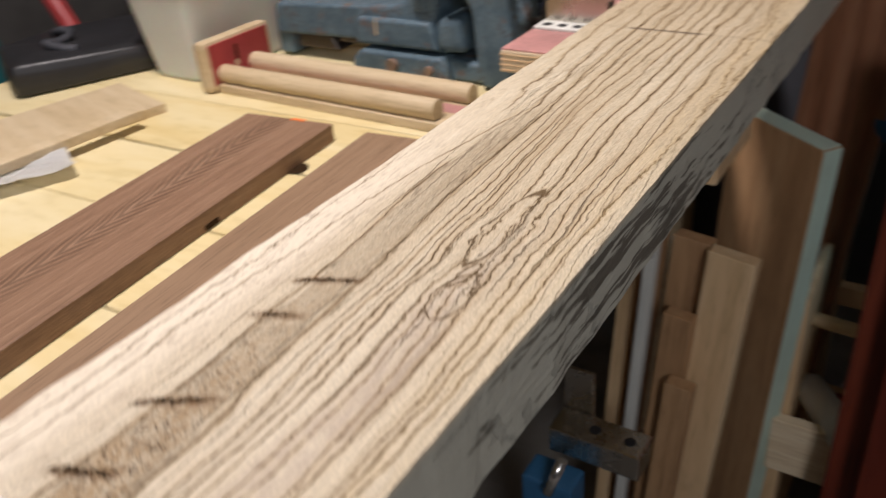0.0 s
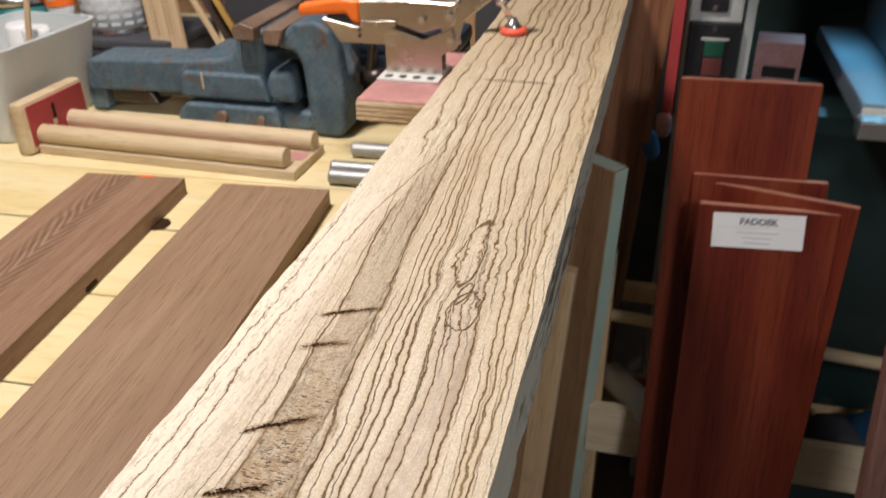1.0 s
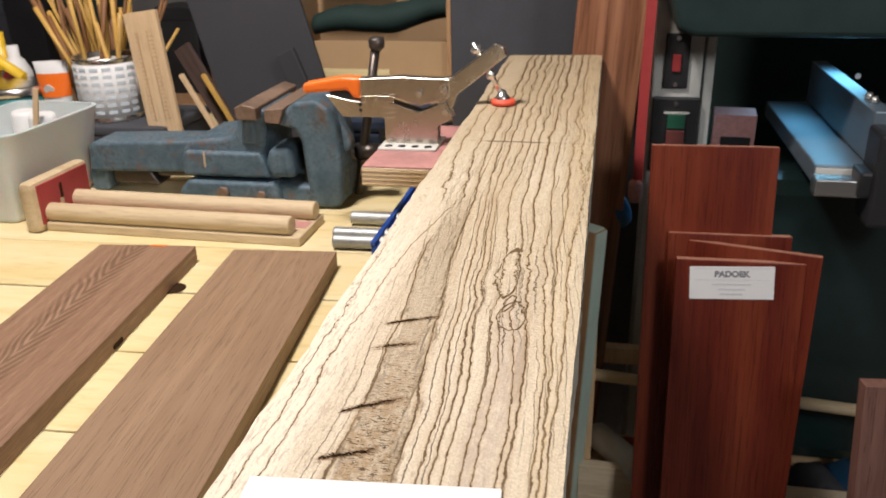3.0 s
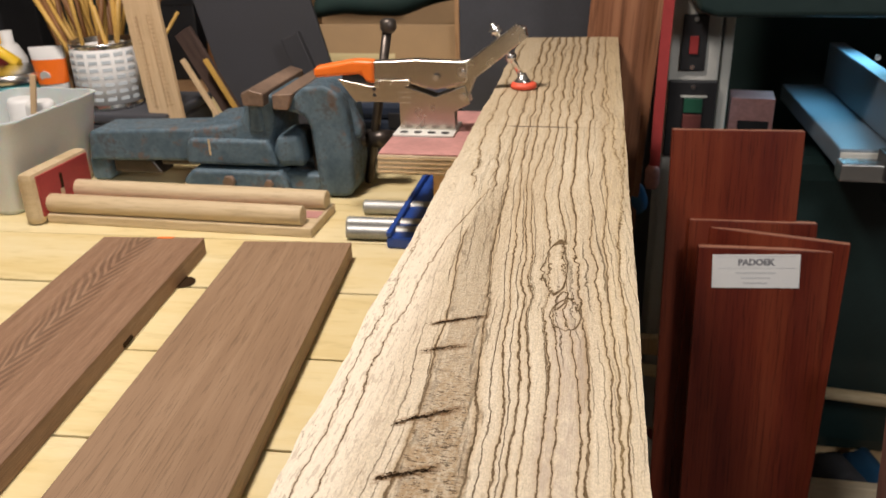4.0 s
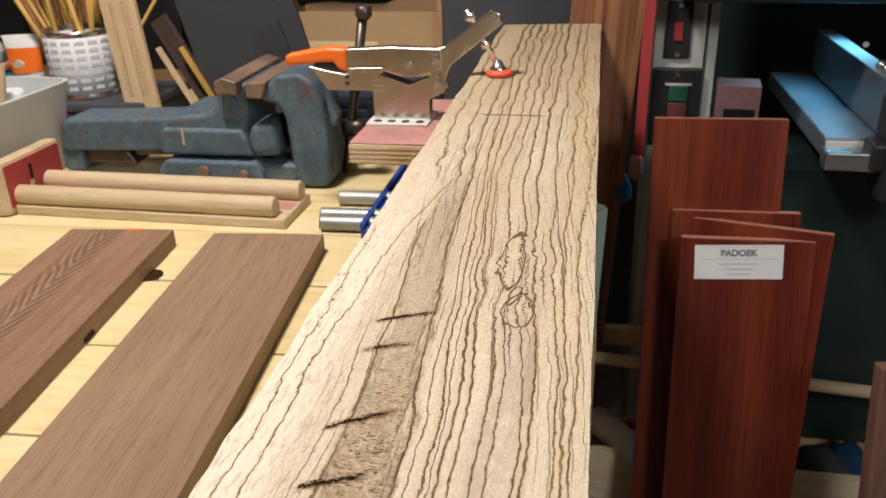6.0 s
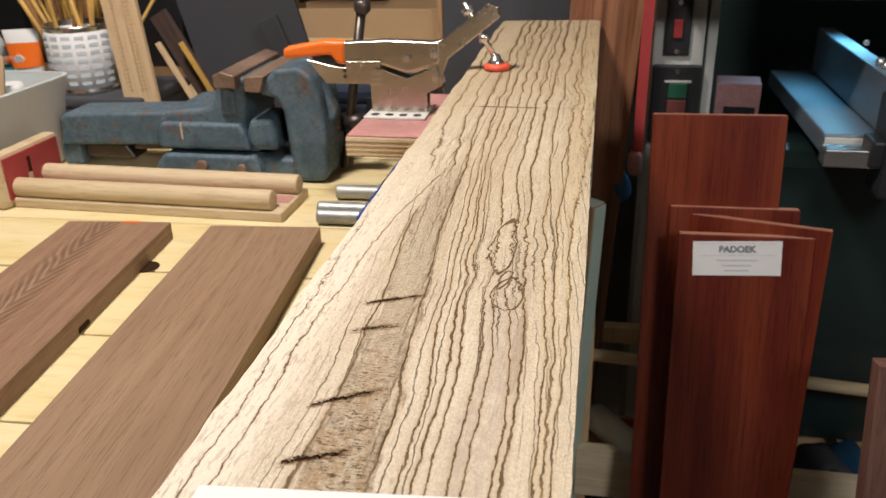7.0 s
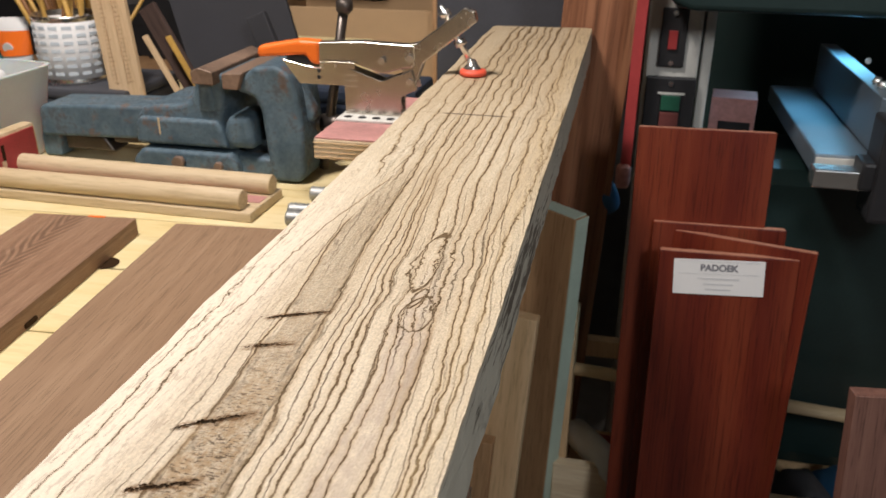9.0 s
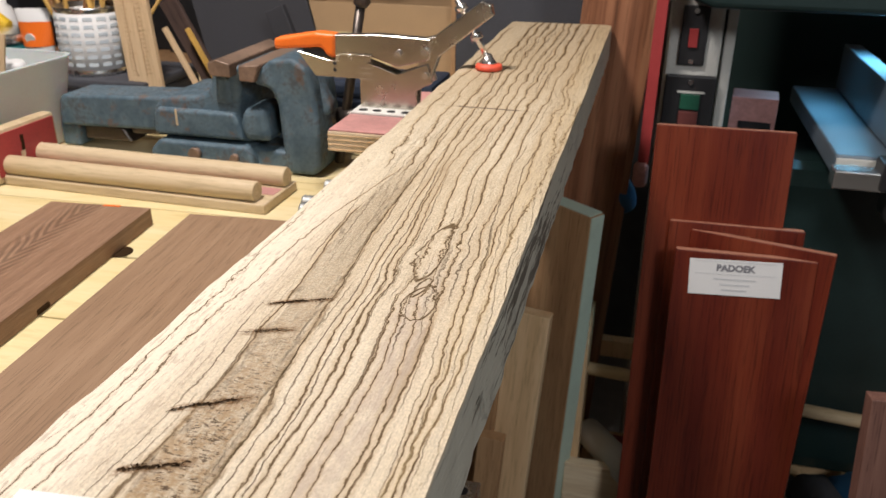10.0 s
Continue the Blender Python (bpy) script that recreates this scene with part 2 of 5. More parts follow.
    away = n.m("ABSOLUTE", n.m("SUBTRACT", total(swayed, n.m("MULTIPLY", jag, 0.006), n.m("MULTIPLY", centred(n.noise(n.scaled(190, 22, 190), 1.0, 2.0)), 0.016)), mid_x))
    half = n.m("MULTIPLY", n.m("SUBTRACT", strip_right, strip_left), 0.5)
    strip = n.m("MULTIPLY", n.step(n.m("DIVIDE", away, half), 0.62, 1.10, 1.0, 0.0), n.step(y, -0.20, -0.06, 1.0, 0.0))
    border = n.m("MULTIPLY", n.step(n.m("ABSOLUTE", n.m("SUBTRACT", n.m("DIVIDE", away, half), 0.86)), 0.02, 0.20, 1.0, 0.0), n.step(y, -0.12, 0.02, 1.0, 0.0))
    line = n.m("MULTIPLY", line, n.m("SUBTRACT", 1.0, n.m("MULTIPLY", strip, n.step(y, -0.40, -0.20, 0.8, 0.2))))
    deep = n.step(y, -0.47, -0.26, 0.85, 0.14)
    colour = n.mix(n.m("MULTIPLY", strip, n.m("MULTIPLY", deep, n.step(n.m("ADD", n.m("MULTIPLY", fleck, 0.5), n.m("MULTIPLY", cell, 0.5)), 0.40, 0.60, 1.0, 0.08))), colour, (0.36, 0.235, 0.115))
    chip = n.m("MULTIPLY", n.m("MULTIPLY", strip, n.step(n.noise(n.scaled(330, 900, 330), 1.0, 3.0, 0.7), 0.54, 0.60)), n.step(y, -0.45, -0.32, 0.95, 0.14))
    colour = n.mix(chip, colour, (0.085, 0.052, 0.026))
    colour = n.mix(n.m("MULTIPLY", border, n.step(cell, 0.38, 0.62, 0.0, 0.48)), colour, (0.11, 0.070, 0.036))
    grey = n.m("MULTIPLY", n.step(n.m("ABSOLUTE", n.m("SUBTRACT", n.m("ADD", x, n.m("MULTIPLY", wander, 0.02)), 0.036)), 0.004, 0.013, 1.0, 0.0), n.step(y, -0.33, -0.24, 1.0, 0.0))
    colour = n.mix(n.m("MULTIPLY", grey, n.step(cell, 0.3, 0.65, 0.1, 0.6)), colour, (0.40, 0.32, 0.26))
    colour = n.mix(n.m("MULTIPLY", halo, 0.42), colour, (0.40, 0.27, 0.13))
    colour = n.mix(n.m("MULTIPLY", line, n.step(cell, 0.25, 0.55, 0.62, 0.97)), colour, (0.115, 0.070, 0.028))
    # torn brown fibres round the open splits
    for cx, cy, ln, wd, tl in SPLITS:
        along, over = n.m("ABSOLUTE", n.m("SUBTRACT", x, cx)), n.m("SUBTRACT", n.m("SUBTRACT", y, cy), n.m("MULTIPLY", n.m("SUBTRACT", x, cx), tl))
        torn = n.m("MULTIPLY", n.step(n.m("ABSOLUTE", n.m("ADD", over, n.m("MULTIPLY", jag, 0.006))), 0.0008, 0.0042, 1.0, 0.0), n.step(along, ln * 0.45, ln * 0.62, 1.0, 0.0))
        colour = n.mix(n.m("MULTIPLY", torn, n.step(fleck, 0.38, 0.58, 0.15, 0.95)), colour, (0.17, 0.085, 0.028))
    gold = n.m("MULTIPLY", n.step(x, 0.045, 0.060), n.step(fibre, 0.35, 0.65, 0.0, 0.26))
    colour = n.mix(gold, colour, (0.55, 0.41, 0.20))
    # a drawn pencil line across the board
    pencil = n.m("MULTIPLY", n.step(n.m("ABSOLUTE", n.m("SUBTRACT", y, n.m("ADD", 0.0485, n.m("MULTIPLY", jag, 0.003)))), 0.0010, 0.0030, 0.9, 0.0), n.step(n.m("ABSOLUTE", n.m("ADD", x, 0.006)), 0.025, 0.03, 1.0, 0.2))
    colour = n.mix(pencil, colour, (0.12, 0.085, 0.055))
    # bark flecks on the sides
    side = n.step(z, 0.042, 0.046, 1.0, 0.0)
    bark = n.m("MULTIPLY", side, n.step(n.noise(n.scaled(90, 13, 150), 1.0, 4.0, 0.7), n.step(n.m("ABSOLUTE", n.m("ADD", y, 0.20)), 0.05, 0.30, 0.50, 0.62), n.step(n.m("ABSOLUTE", n.m("ADD", y, 0.20)), 0.05, 0.30, 0.55, 0.68)))
    colour = n.mix(n.m("MULTIPLY", side, 0.75), colour, (0.44, 0.44, 0.38))
    colour = n.mix(n.m("MULTIPLY", bark, 0.8), colour, (0.06, 0.045, 0.03))
    height = n.m("SUBTRACT", total(n.m("MULTIPLY", fibre, 0.5), n.m("MULTIPLY", cell, n.m("ADD", 0.35, n.m("MULTIPLY", strip, 0.8))), n.m("MULTIPLY", n.m("MULTIPLY", strip, fleck), 0.9)), n.m("MULTIPLY", line, 0.5))
    return n.done(colour, 0.6, 0.0, height, 0.0022, 0.9, 0.3)


def worn_paint():
    """Old blue enamel, chipped to dark iron and brown rust."""
    n = Nodes("worn_blue_enamel")
    big = n.noise(n.scaled(1, 1, 1), 28.0, 5.0, 0.7, 0.4)
    fine = n.noise(n.scaled(1, 1, 1), 160.0, 4.0, 0.7)
    colour = n.ramp(big, (0.35, (0.055, 0.092, 0.122)), (0.6, (0.115, 0.172, 0.212)))
    chip = n.step(n.m("ADD", n.m("MULTIPLY", big, 0.6), n.m("MULTIPLY", fine, 0.4)), 0.52, 0.60)
    colour = n.mix(n.m("MULTIPLY", chip, 0.55), colour, (0.06, 0.045, 0.036))
    rust = n.step(n.noise(n.scaled(1, 1, 1), 38.0, 4.0, 0.65), 0.57, 0.68)
    colour = n.mix(n.m("MULTIPLY", rust, 0.6), colour, (0.16, 0.085, 0.045))
    return n.done(colour, n.step(fine, 0.3, 0.7, 0.42, 0.75), 0.1, n.m("ADD", fine, big), 0.0016, 0.6, 0.5)


def wenge_arched():
    """Wenge cut so that the grain shows nested arches along its middle."""
    n = Nodes("wenge_arched")
    x, y = n.axis(0), n.axis(1)
    wobble = n.m("SUBTRACT", n.noise(n.scaled(20, 9, 20), 1.0, 2.0), 0.5)
    u = n.m("ADD", n.m("ADD", x, 0.012), n.m("MULTIPLY", wobble, 0.012))
    v = n.m("ADD", n.m("ADD", n.m("MULTIPLY", y, 44.0), n.m("MULTIPLY", n.m("ABSOLUTE", u), -140.0)), n.m("MULTIPLY", wobble, 2.0))
    arch = n.step(n.m("ABSOLUTE", n.m("SUBTRACT", n.m("FRACT", v), 0.5)), 0.12, 0.34)
    heart = n.step(n.m("ABSOLUTE", u), 0.009, 0.026, 1.0, 0.10)
    body = n.noise(n.scaled(130, 4, 130), 1.0, 4.0, 0.6, 0.3)
    fine = n.noise(n.scaled(800, 50, 800), 1.0, 3.0, 0.6)
    colour = n.ramp(n.m("ADD", n.m("MULTIPLY", body, 0.6), n.m("MULTIPLY", fine, 0.4)), (0.32, (0.165, 0.093, 0.054)), (0.5, (0.255, 0.150, 0.090)), (0.68, (0.33, 0.210, 0.132)))
    colour = n.mix(n.m("MULTIPLY", n.m("MULTIPLY", arch, heart), 0.5), colour, (0.055, 0.028, 0.017))
    return n.done(colour, 0.55, 0.0, n.m("ADD", fine, body), 0.0008, 0.5, 0.35)


ZEBRANO = zebrano()
CRACK = plain("crack_dark", (0.032, 0.017, 0.007), 0.95, 0.0, 0.25, 60.0, 0.1)
WENGE = wood("wenge", (0.230, 0.143, 0.084), (0.275, 0.175, 0.104), (0.325, 0.215, 0.132), 80, 3, 1, 0.55, 0.0, 0.22)
WENGE_ARCHED = wenge_arched()
PINE = wood("bench_pine", (0.62, 0.475, 0.20), (0.70, 0.585, 0.32), (0.75, 0.66, 0.43), 11, 2, 0, 0.6, 0.0, 0.06)
PINE_Y = wood("pale_pine", (0.46, 0.345, 0.195), (0.56, 0.44, 0.275), (0.64, 0.53, 0.36), 40, 3, 0, 0.6, 0.0, 0.12)
CRATE_PINE = wood("clean_planed_pine", (0.66, 0.50, 0.31), (0.78, 0.64, 0.44), (0.84, 0.73, 0.54), 55, 3, 0, 0.55, 0.0, 0.1)
PLY_EDGE = wood("plywood_edge", (0.52, 0.40, 0.25), (0.66, 0.53, 0.36), (0.76, 0.64, 0.46), 200, 12, 0, 0.75)
RED_PAINT = plain("worn_red_paint", (0.30, 0.035, 0.035), 0.5, 0.0, 0.35)
RED_TOP = plain("faded_red_film", (0.50, 0.25, 0.23), 0.45, 0.0, 0.35, 30)
PADOUK = wood("padouk", (0.095, 0.012, 0.006), (0.138, 0.022, 0.009), (0.178, 0.035, 0.014), 70, 1.6, 2, 0.42, 3.0, 0.35)
PADOUK_END = wood("padouk_sawn_end", (0.25, 0.10, 0.06), (0.36, 0.16, 0.10), (0.46, 0.24, 0.16), 90, 20, 0, 0.8)
TALL = wood("striped_brown_timber", (0.16, 0.065, 0.03), (0.26, 0.11, 0.055), (0.33, 0.155, 0.08), 45, 1.2, 2, 0.5, 9.0)
OAK = wood("oak", (0.54, 0.36, 0.19), (0.70, 0.49, 0.275), (0.78, 0.58, 0.36), 60, 2.5, 2, 0.6, 0.0, 0.15)
BROWN = wood("brown_timber", (0.30, 0.165, 0.08), (0.44, 0.26, 0.13), (0.52, 0.33, 0.175), 60, 2.5, 2, 0.6, 0.0, 0.2)
MINT = plain("waxed_pale_green_edge", (0.50, 0.60, 0.50), 0.5, 0.0, 0.15)
RULE = wood("beech", (0.50, 0.345, 0.19), (0.60, 0.43, 0.255), (0.68, 0.51, 0.32), 70, 3, 2, 0.5, 0.0, 0.1)
RULE_MARK = plain("printed_brown", (0.38, 0.24, 0.13), 0.6)
STEEL = plain("zinc_plated_steel", (0.60, 0.56, 0.50), 0.26, 1.0, 0.04, 20)
BRIGHT = plain("bright_steel", (0.80, 0.79, 0.77), 0.2, 0.95, 0.05, 20)
DARK_STEEL = plain("oily_dark_steel", (0.10, 0.085, 0.075), 0.4, 0.8, 0.4)
RUST = plain("rusty_jaw_steel", (0.23, 0.155, 0.11), 0.6, 0.35, 0.5, 25.0)
BARS = plain("grey_steel_rod", (0.38, 0.39, 0.38), 0.5, 0.7, 0.3)
ORANGE = plain("orange_rubber", (0.85, 0.17, 0.015), 0.45, 0.0, 0.08)
RED_RUBBER = plain("red_rubber", (0.75, 0.10, 0.05), 0.5, 0.0, 0.1)
BLUE = plain("blue_enamel", (0.02, 0.07, 0.33), 0.4, 0.0, 0.2)
NAVY = plain("navy_plastic", (0.022, 0.032, 0.055), 0.5, 0.0, 0.25)
SLATE = plain("charcoal_board", (0.052, 0.054, 0.064), 0.75, 0.0, 0.35)
BLACK = plain("black_plastic", (0.018, 0.018, 0.020), 0.45, 0.0, 0.3)
MATT_BLACK = plain("matt_black_paint", (0.028, 0.028, 0.033), 0.8, 0.0, 0.35)
CARD = plain("cardboard", (0.42, 0.28, 0.15), 0.85, 0.0, 0.12)
VICE_BLUE = worn_paint()
GREEN_DARK = plain("dark_green_cloth", (0.012, 0.032, 0.028), 0.8, 0.0, 0.4)
SAW_GREEN = plain("dark_green_enamel", (0.012, 0.026, 0.025), 0.35, 0.0, 0.3)
SAW_GREY = plain("light_grey_enamel", (0.60, 0.60, 0.56), 0.4, 0.0, 0.1)
CAST = plain("planed_cast_iron", (0.14, 0.18, 0.215), 0.38, 0.35, 0.25)
WHITE = plain("white_paper", (0.72, 0.72, 0.71), 0.7, 0.0, 0.03)
PRINT = plain("grey_print", (0.20, 0.20, 0.22), 0.7, 0.0, 0.1)
FAINT = plain("pale_grey_print", (0.56, 0.57, 0.58), 0.7, 0.0, 0.1)
PALE_BLUE = plain("pale_blue_print", (0.60, 0.66, 0.70), 0.7, 0.0, 0.1)
TUB = plain("frosted_white_plastic", (0.60, 0.62, 0.61), 0.5, 0.0, 0.08)
TUB.node_tree.nodes["Principled BSDF"].inputs["Subsurface Weight"].default_value = 0.2
TIN = plain("tinplate", (0.70, 0.69, 0.66), 0.25, 1.0, 0.1)
YELLOW = plain("yellow_plastic", (0.80, 0.52, 0.03), 0.4, 0.0, 0.1)
BRISTLE = plain("brush_handle_yellow", (0.50, 0.30, 0.07), 0.5, 0.0, 0.35)
AMBER = plain("brown_bristle", (0.20, 0.09, 0.03), 0.6, 0.0, 0.4)
WALL = plain("dim_painted_wall", (0.14, 0.133, 0.126), 0.85, 0.0, 0.3)
FLOOR = plain("dusty_concrete", (0.24, 0.22, 0.195), 0.85, 0.0, 0.35)
CEIL = plain("ceiling_paint", (0.55, 0.52, 0.48), 0.9, 0.0, 0.1)
TEAL = plain("teal_tin", (0.03, 0.16, 0.17), 0.4, 0.3, 0.2)
GREEN_BTN = plain("green_button", (0.02, 0.10, 0.06), 0.4)
RED_BTN = plain("red_button", (0.30, 0.035, 0.035), 0.4)
RED_STOP = plain("dull_red_button", (0.13, 0.035, 0.03), 0.5)
RED_STRIP = plain("red_webbing", (0.36, 0.045, 0.045), 0.4, 0.0, 0.2)
LIGHTBLUE = plain("light_blue_plastic", (0.03, 0.12, 0.25), 0.5)
PURPLE_WOOD = wood("purple_brown_timber", (0.12, 0.058, 0.045), (0.19, 0.095, 0.072), (0.25, 0.135, 0.10), 70, 2.5, 2, 0.55)

DARK_BATTEN = wood("dark_stained_timber", (0.04, 0.026, 0.022), (0.065, 0.042, 0.035), (0.09, 0.06, 0.05), 70, 2.5, 2, 0.5)


# ---- mesh helpers ----
def box(bm, lo, hi, bevel=0.0, turn=None):
    made = bmesh.ops.create_cube(bm, size=1.0)["verts"]
    c, s = [(a + b) / 2 for a, b in zip(lo, hi)], [b - a for a, b in zip(lo, hi)]
    for v in made:
        v.co = Vector((v.co.x * s[0], v.co.y * s[1], v.co.z * s[2]))
    if bevel:
        edges = list({e for v in made for e in v.link_edges})
        out = bmesh.ops.bevel(bm, geom=edges, offset=bevel, segments=2, profile=0.6, affect="EDGES")
        made = list({v for f in out["faces"] for v in f.verts} | {v for v in made if v.is_valid})
    for v in made:
        v.co = (turn @ v.co if turn else v.co) + Vector(c)
    return bm


def rod(bm, a, b, r0, r1=None, seg=20, caps=True):
    a, b = Vector(a), Vector(b)
    q = (b - a).to_track_quat("Z", "Y").to_matrix()
    r1 = r0 if r1 is None else r1
    rings = []
    for p, r in ((a, r0), (b, r1)):
        rings.append([bm.verts.new(p + q @ Vector((r * math.cos(k * math.tau / seg), r * math.sin(k * math.tau / seg), 0))) for k in range(seg)])
    for k in range(seg):
        f = bm.faces.new((rings[0][k], rings[0][(k + 1) % seg], rings[1][(k + 1) % seg], rings[1][k]))
        f.smooth = True
    if caps:
        bm.faces.new(rings[0][::-1]), bm.faces.new(rings[1])
    return bm


def lathe(bm, profile, at=(0, 0, 0), seg=32):
    """Turn (radius, height) pairs round the upright axis."""
    rings = []
    for r, h in profile:
        rings.append([bm.verts.new((at[0] + r * math.cos(k * math.tau / seg), at[1] + r * math.sin(k * math.tau / seg), at[2] + h)) for k in range(seg)])
    for p, q in zip(rings, rings[1:]):
        for k in range(seg):
            f = bm.faces.new((p[k], p[(k + 1) % seg], q[(k + 1) % seg], q[k]))
            f.smooth = True
    bm.faces.new(rings[0][::-1]), bm.faces.new(rings[-1])
    return bm


def slab(bm, outline, y0, y1, bevel=0.0):
    """An outline in x and z, pushed out from y0 to y1."""
    near = [bm.verts.new((x, y0, z)) for x, z in outline]
    far = [bm.verts.new((x, y1, z)) for x, z in outline]
    n = len(outline)
    faces = [bm.faces.new(near), bm.faces.new(far[::-1])]
    for k in range(n):
        faces.append(bm.faces.new((near[k], far[k], far[(k + 1) % n], near[(k + 1) % n])))
    bmesh.ops.recalc_face_normals(bm, faces=faces)
    if bevel:
        edges = list({e for f in faces for e in f.edges})
        bmesh.ops.bevel(bm, geom=edges, offset=bevel, segments=3, profile=0.5, affect="EDGES", clamp_overlap=True)
    return bm


def tube(bm, points, r, seg=10):
    """A pipe swept along a row of points."""
    pts = [Vector(p) for p in points]
    rings = []
    for k, p in enumerate(pts):
        q = (pts[min(k + 1, len(pts) - 1)] - pts[max(k - 1, 0)]).to_track_quat("Z", "Y").to_matrix()
        rings.append([bm.verts.new(p + q @ Vector((r * math.cos(a * math.tau / seg), r * math.sin(a * math.tau / seg), 0))) for a in range(seg)])
    for p, q in zip(rings, rings[1:]):
        for a in range(seg):
            bm.faces.new((p[a], p[(a + 1) % seg], q[(a + 1) % seg], q[a])).smooth = True
    bm.faces.new(rings[0][::-1]), bm.faces.new(rings[-1])
    return bm


def link(name, bm, material, smooth=False):
    mesh = bpy.data.meshes.new(name)
    bm.to_mesh(mesh)
    bm.free()
    mesh.materials.append(material)
    if smooth:
        mesh.shade_smooth()
    return new(name, mesh)


def part(name, bm, material, parent, label="", smooth=False):
    ob = link(name, bm, material, smooth)
    ob.parent = parent
    return tagged(ob, label) if label else ob


def thing(name, label, category, at=(0, 0, 0), turn=(0, 0, 0), group="", kind=""):
    ob = new(name)
    ob.empty_display_size = 0.02
    ob.matrix_basis = pose(*at, *turn)
    return tagged(ob, label, category, group, kind)


def B():
    return bmesh.new()


def setting(name, lo, hi, material, label):
    return tagged(link(name, box(B(), lo, hi), material), label, name.split("_")[0], kind="structure")


def words(text, size, material, parent, at, turn=(0, 0, 0), name="lettering", bold=0.0):
    curve = bpy.data.curves.new(name, "FONT")
    curve.body, curve.size, curve.extrude, curve.align_x, curve.offset = text, size, 0.00015, "CENTER", bold
    tmp = bpy.data.objects.new(name, curve)
    scene.collection.objects.link(tmp)
    mesh = bpy.data.meshes.new_from_object(tmp.evaluated_get(bpy.context.evaluated_depsgraph_get()))
    bpy.data.objects.remove(tmp)
    mesh.materials.clear()
    mesh.materials.append(material)
    ob = new(name, mesh)
    ob.parent = parent
    ob.matrix_basis = pose(*at, *turn)
    return ob


# ---- room ----
setting("floor", (-2.6, -1.6, -0.1), (2.0, 2.4, 0.0), FLOOR, "dusty grey concrete workshop floor")
setting("ceiling", (-2.6, -1.6, 2.4), (2.0, 2.4, 2.5), CEIL, "plain off-white workshop ceiling")
setting("wall_back", (-2.6, 2.3, 0.0), (2.0, 2.4, 2.4), WALL, "dim dark painted wall behind the bench")
setting("wall_front", (-2.6, -1.6, 0.0), (2.0, -1.5, 2.4), WALL, "dim painted workshop wall")
setting("wall_side", (-2.6, -1.5, 0.0), (-2.5, 2.3, 2.4), WALL, "dim painted workshop wall")
setting("wall_far_side", (1.9, -1.5, 0.0), (2.0, 2.3, 2.4), WALL, "dim painted workshop wall")

# ---- bench ----
TOP = 0.832
bench = thing("workbench", "pale yellow pine workbench topped with crosswise planks", "workbench", (-0.08, 0.0, 0), (0, 0, 2.4))
plank_bm = box(B(), (-0.93, -0.0628, -0.032), (0.0, 0.0628, 0.0), 0.0018)
plank_mesh = bpy.data.meshes.new("plank")
plank_bm.to_mesh(plank_mesh), plank_bm.free()
plank_mesh.materials.append(PINE)
for k in range(-3, 10):
    ob = new("plank", plank_mesh)
    ob.parent = bench
    ob.matrix_basis = pose(random.uniform(-0.002, 0.002), 0.710 - 0.064 + 0.128 * k, TOP + random.uniform(-0.0006, 0.0), 0, 0, random.uniform(-0.15, 0.15))
part("front_rail", box(B(), (-0.06, 0.2, 0.70), (-0.03, 1.8, 0.799), 0.003), PINE_Y, bench)
for px in (-0.12, -0.86):
    for py in (0.35, 1.65):
        part("leg", box(B(), (px - 0.04, py - 0.04, 0.0), (px + 0.04, py + 0.04, 0.799), 0.004), PINE_Y, bench)
part("dog_hole", rod(B(), (-0.326, 0.974, TOP + 0.0004), (-0.326, 0.974, TOP + 0.0010), 0.0135, seg=24), CRACK, bench, "dark round bench dog hole")

# ---- zebrano board ----
zb = thing("zebrano_board", "cream zebrano board with wandering dark lines, clamped above the bench", "board", (-0.07, 0.95, 0.953))


def board_mesh():
    bm = B()
    nx, ny = 24, 170
    y0, y1 = -0.66, 0.55
    grid = {}
    for j in range(ny + 1):
        s = y0 + (y1 - y0) * j / ny
        left = -0.07 + 0.0022 * noise.noise((3.1, s * 14, 0)) + 0.0012 * noise.noise((7.7, s * 60, 0))
        right = 0.0715 + 0.0010 * noise.noise((1.3, s * 9, 5)) + 0.0006 * noise.noise((9.2, s * 110, 5))
        for i in range(nx + 1):
            u = i / nx
            e = min(u, 1 - u) * 0.14
            drop = 0.0010 * max(0, 1 - e / 0.004) + 0.0003 * noise.noise((u * 30, s * 40, 2))
            skew = 0.012 * u * j / ny
            grid[i, j, 1] = bm.verts.new((left + (right - left) * u, s + skew, 0.047 - drop))
            if i in (0, nx) or j in (0, ny):
                bulge = 0.0015 * noise.noise((s * 40, u * 20, 8))
                grid[i, j, 0] = bm.verts.new((left + (right - left) * u + (bulge if i == nx else -bulge if i == 0 else 0), s + skew, 0.0))
    for j in range(ny):
        for i in range(nx):
            bm.faces.new((grid[i, j, 1], grid[i + 1, j, 1], grid[i + 1, j + 1, 1], grid[i, j + 1, 1]))
        for i in (0, nx):
            bm.faces.new((grid[i, j, 0], grid[i, j, 1], grid[i, j + 1, 1], grid[i, j + 1, 0]))
        bm.faces.new((grid[0, j, 0], grid[nx, j, 0], grid[nx, j + 1, 0], grid[0, j + 1, 0]))
    for i in range(nx):
        for j in (0, ny):
            bm.faces.new((grid[i, j, 0], grid[i, j, 1], grid[i + 1, j, 1], grid[i + 1, j, 0]))
    bmesh.ops.recalc_face_normals(bm, faces=bm.faces)
    return bm


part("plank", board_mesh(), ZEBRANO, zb)


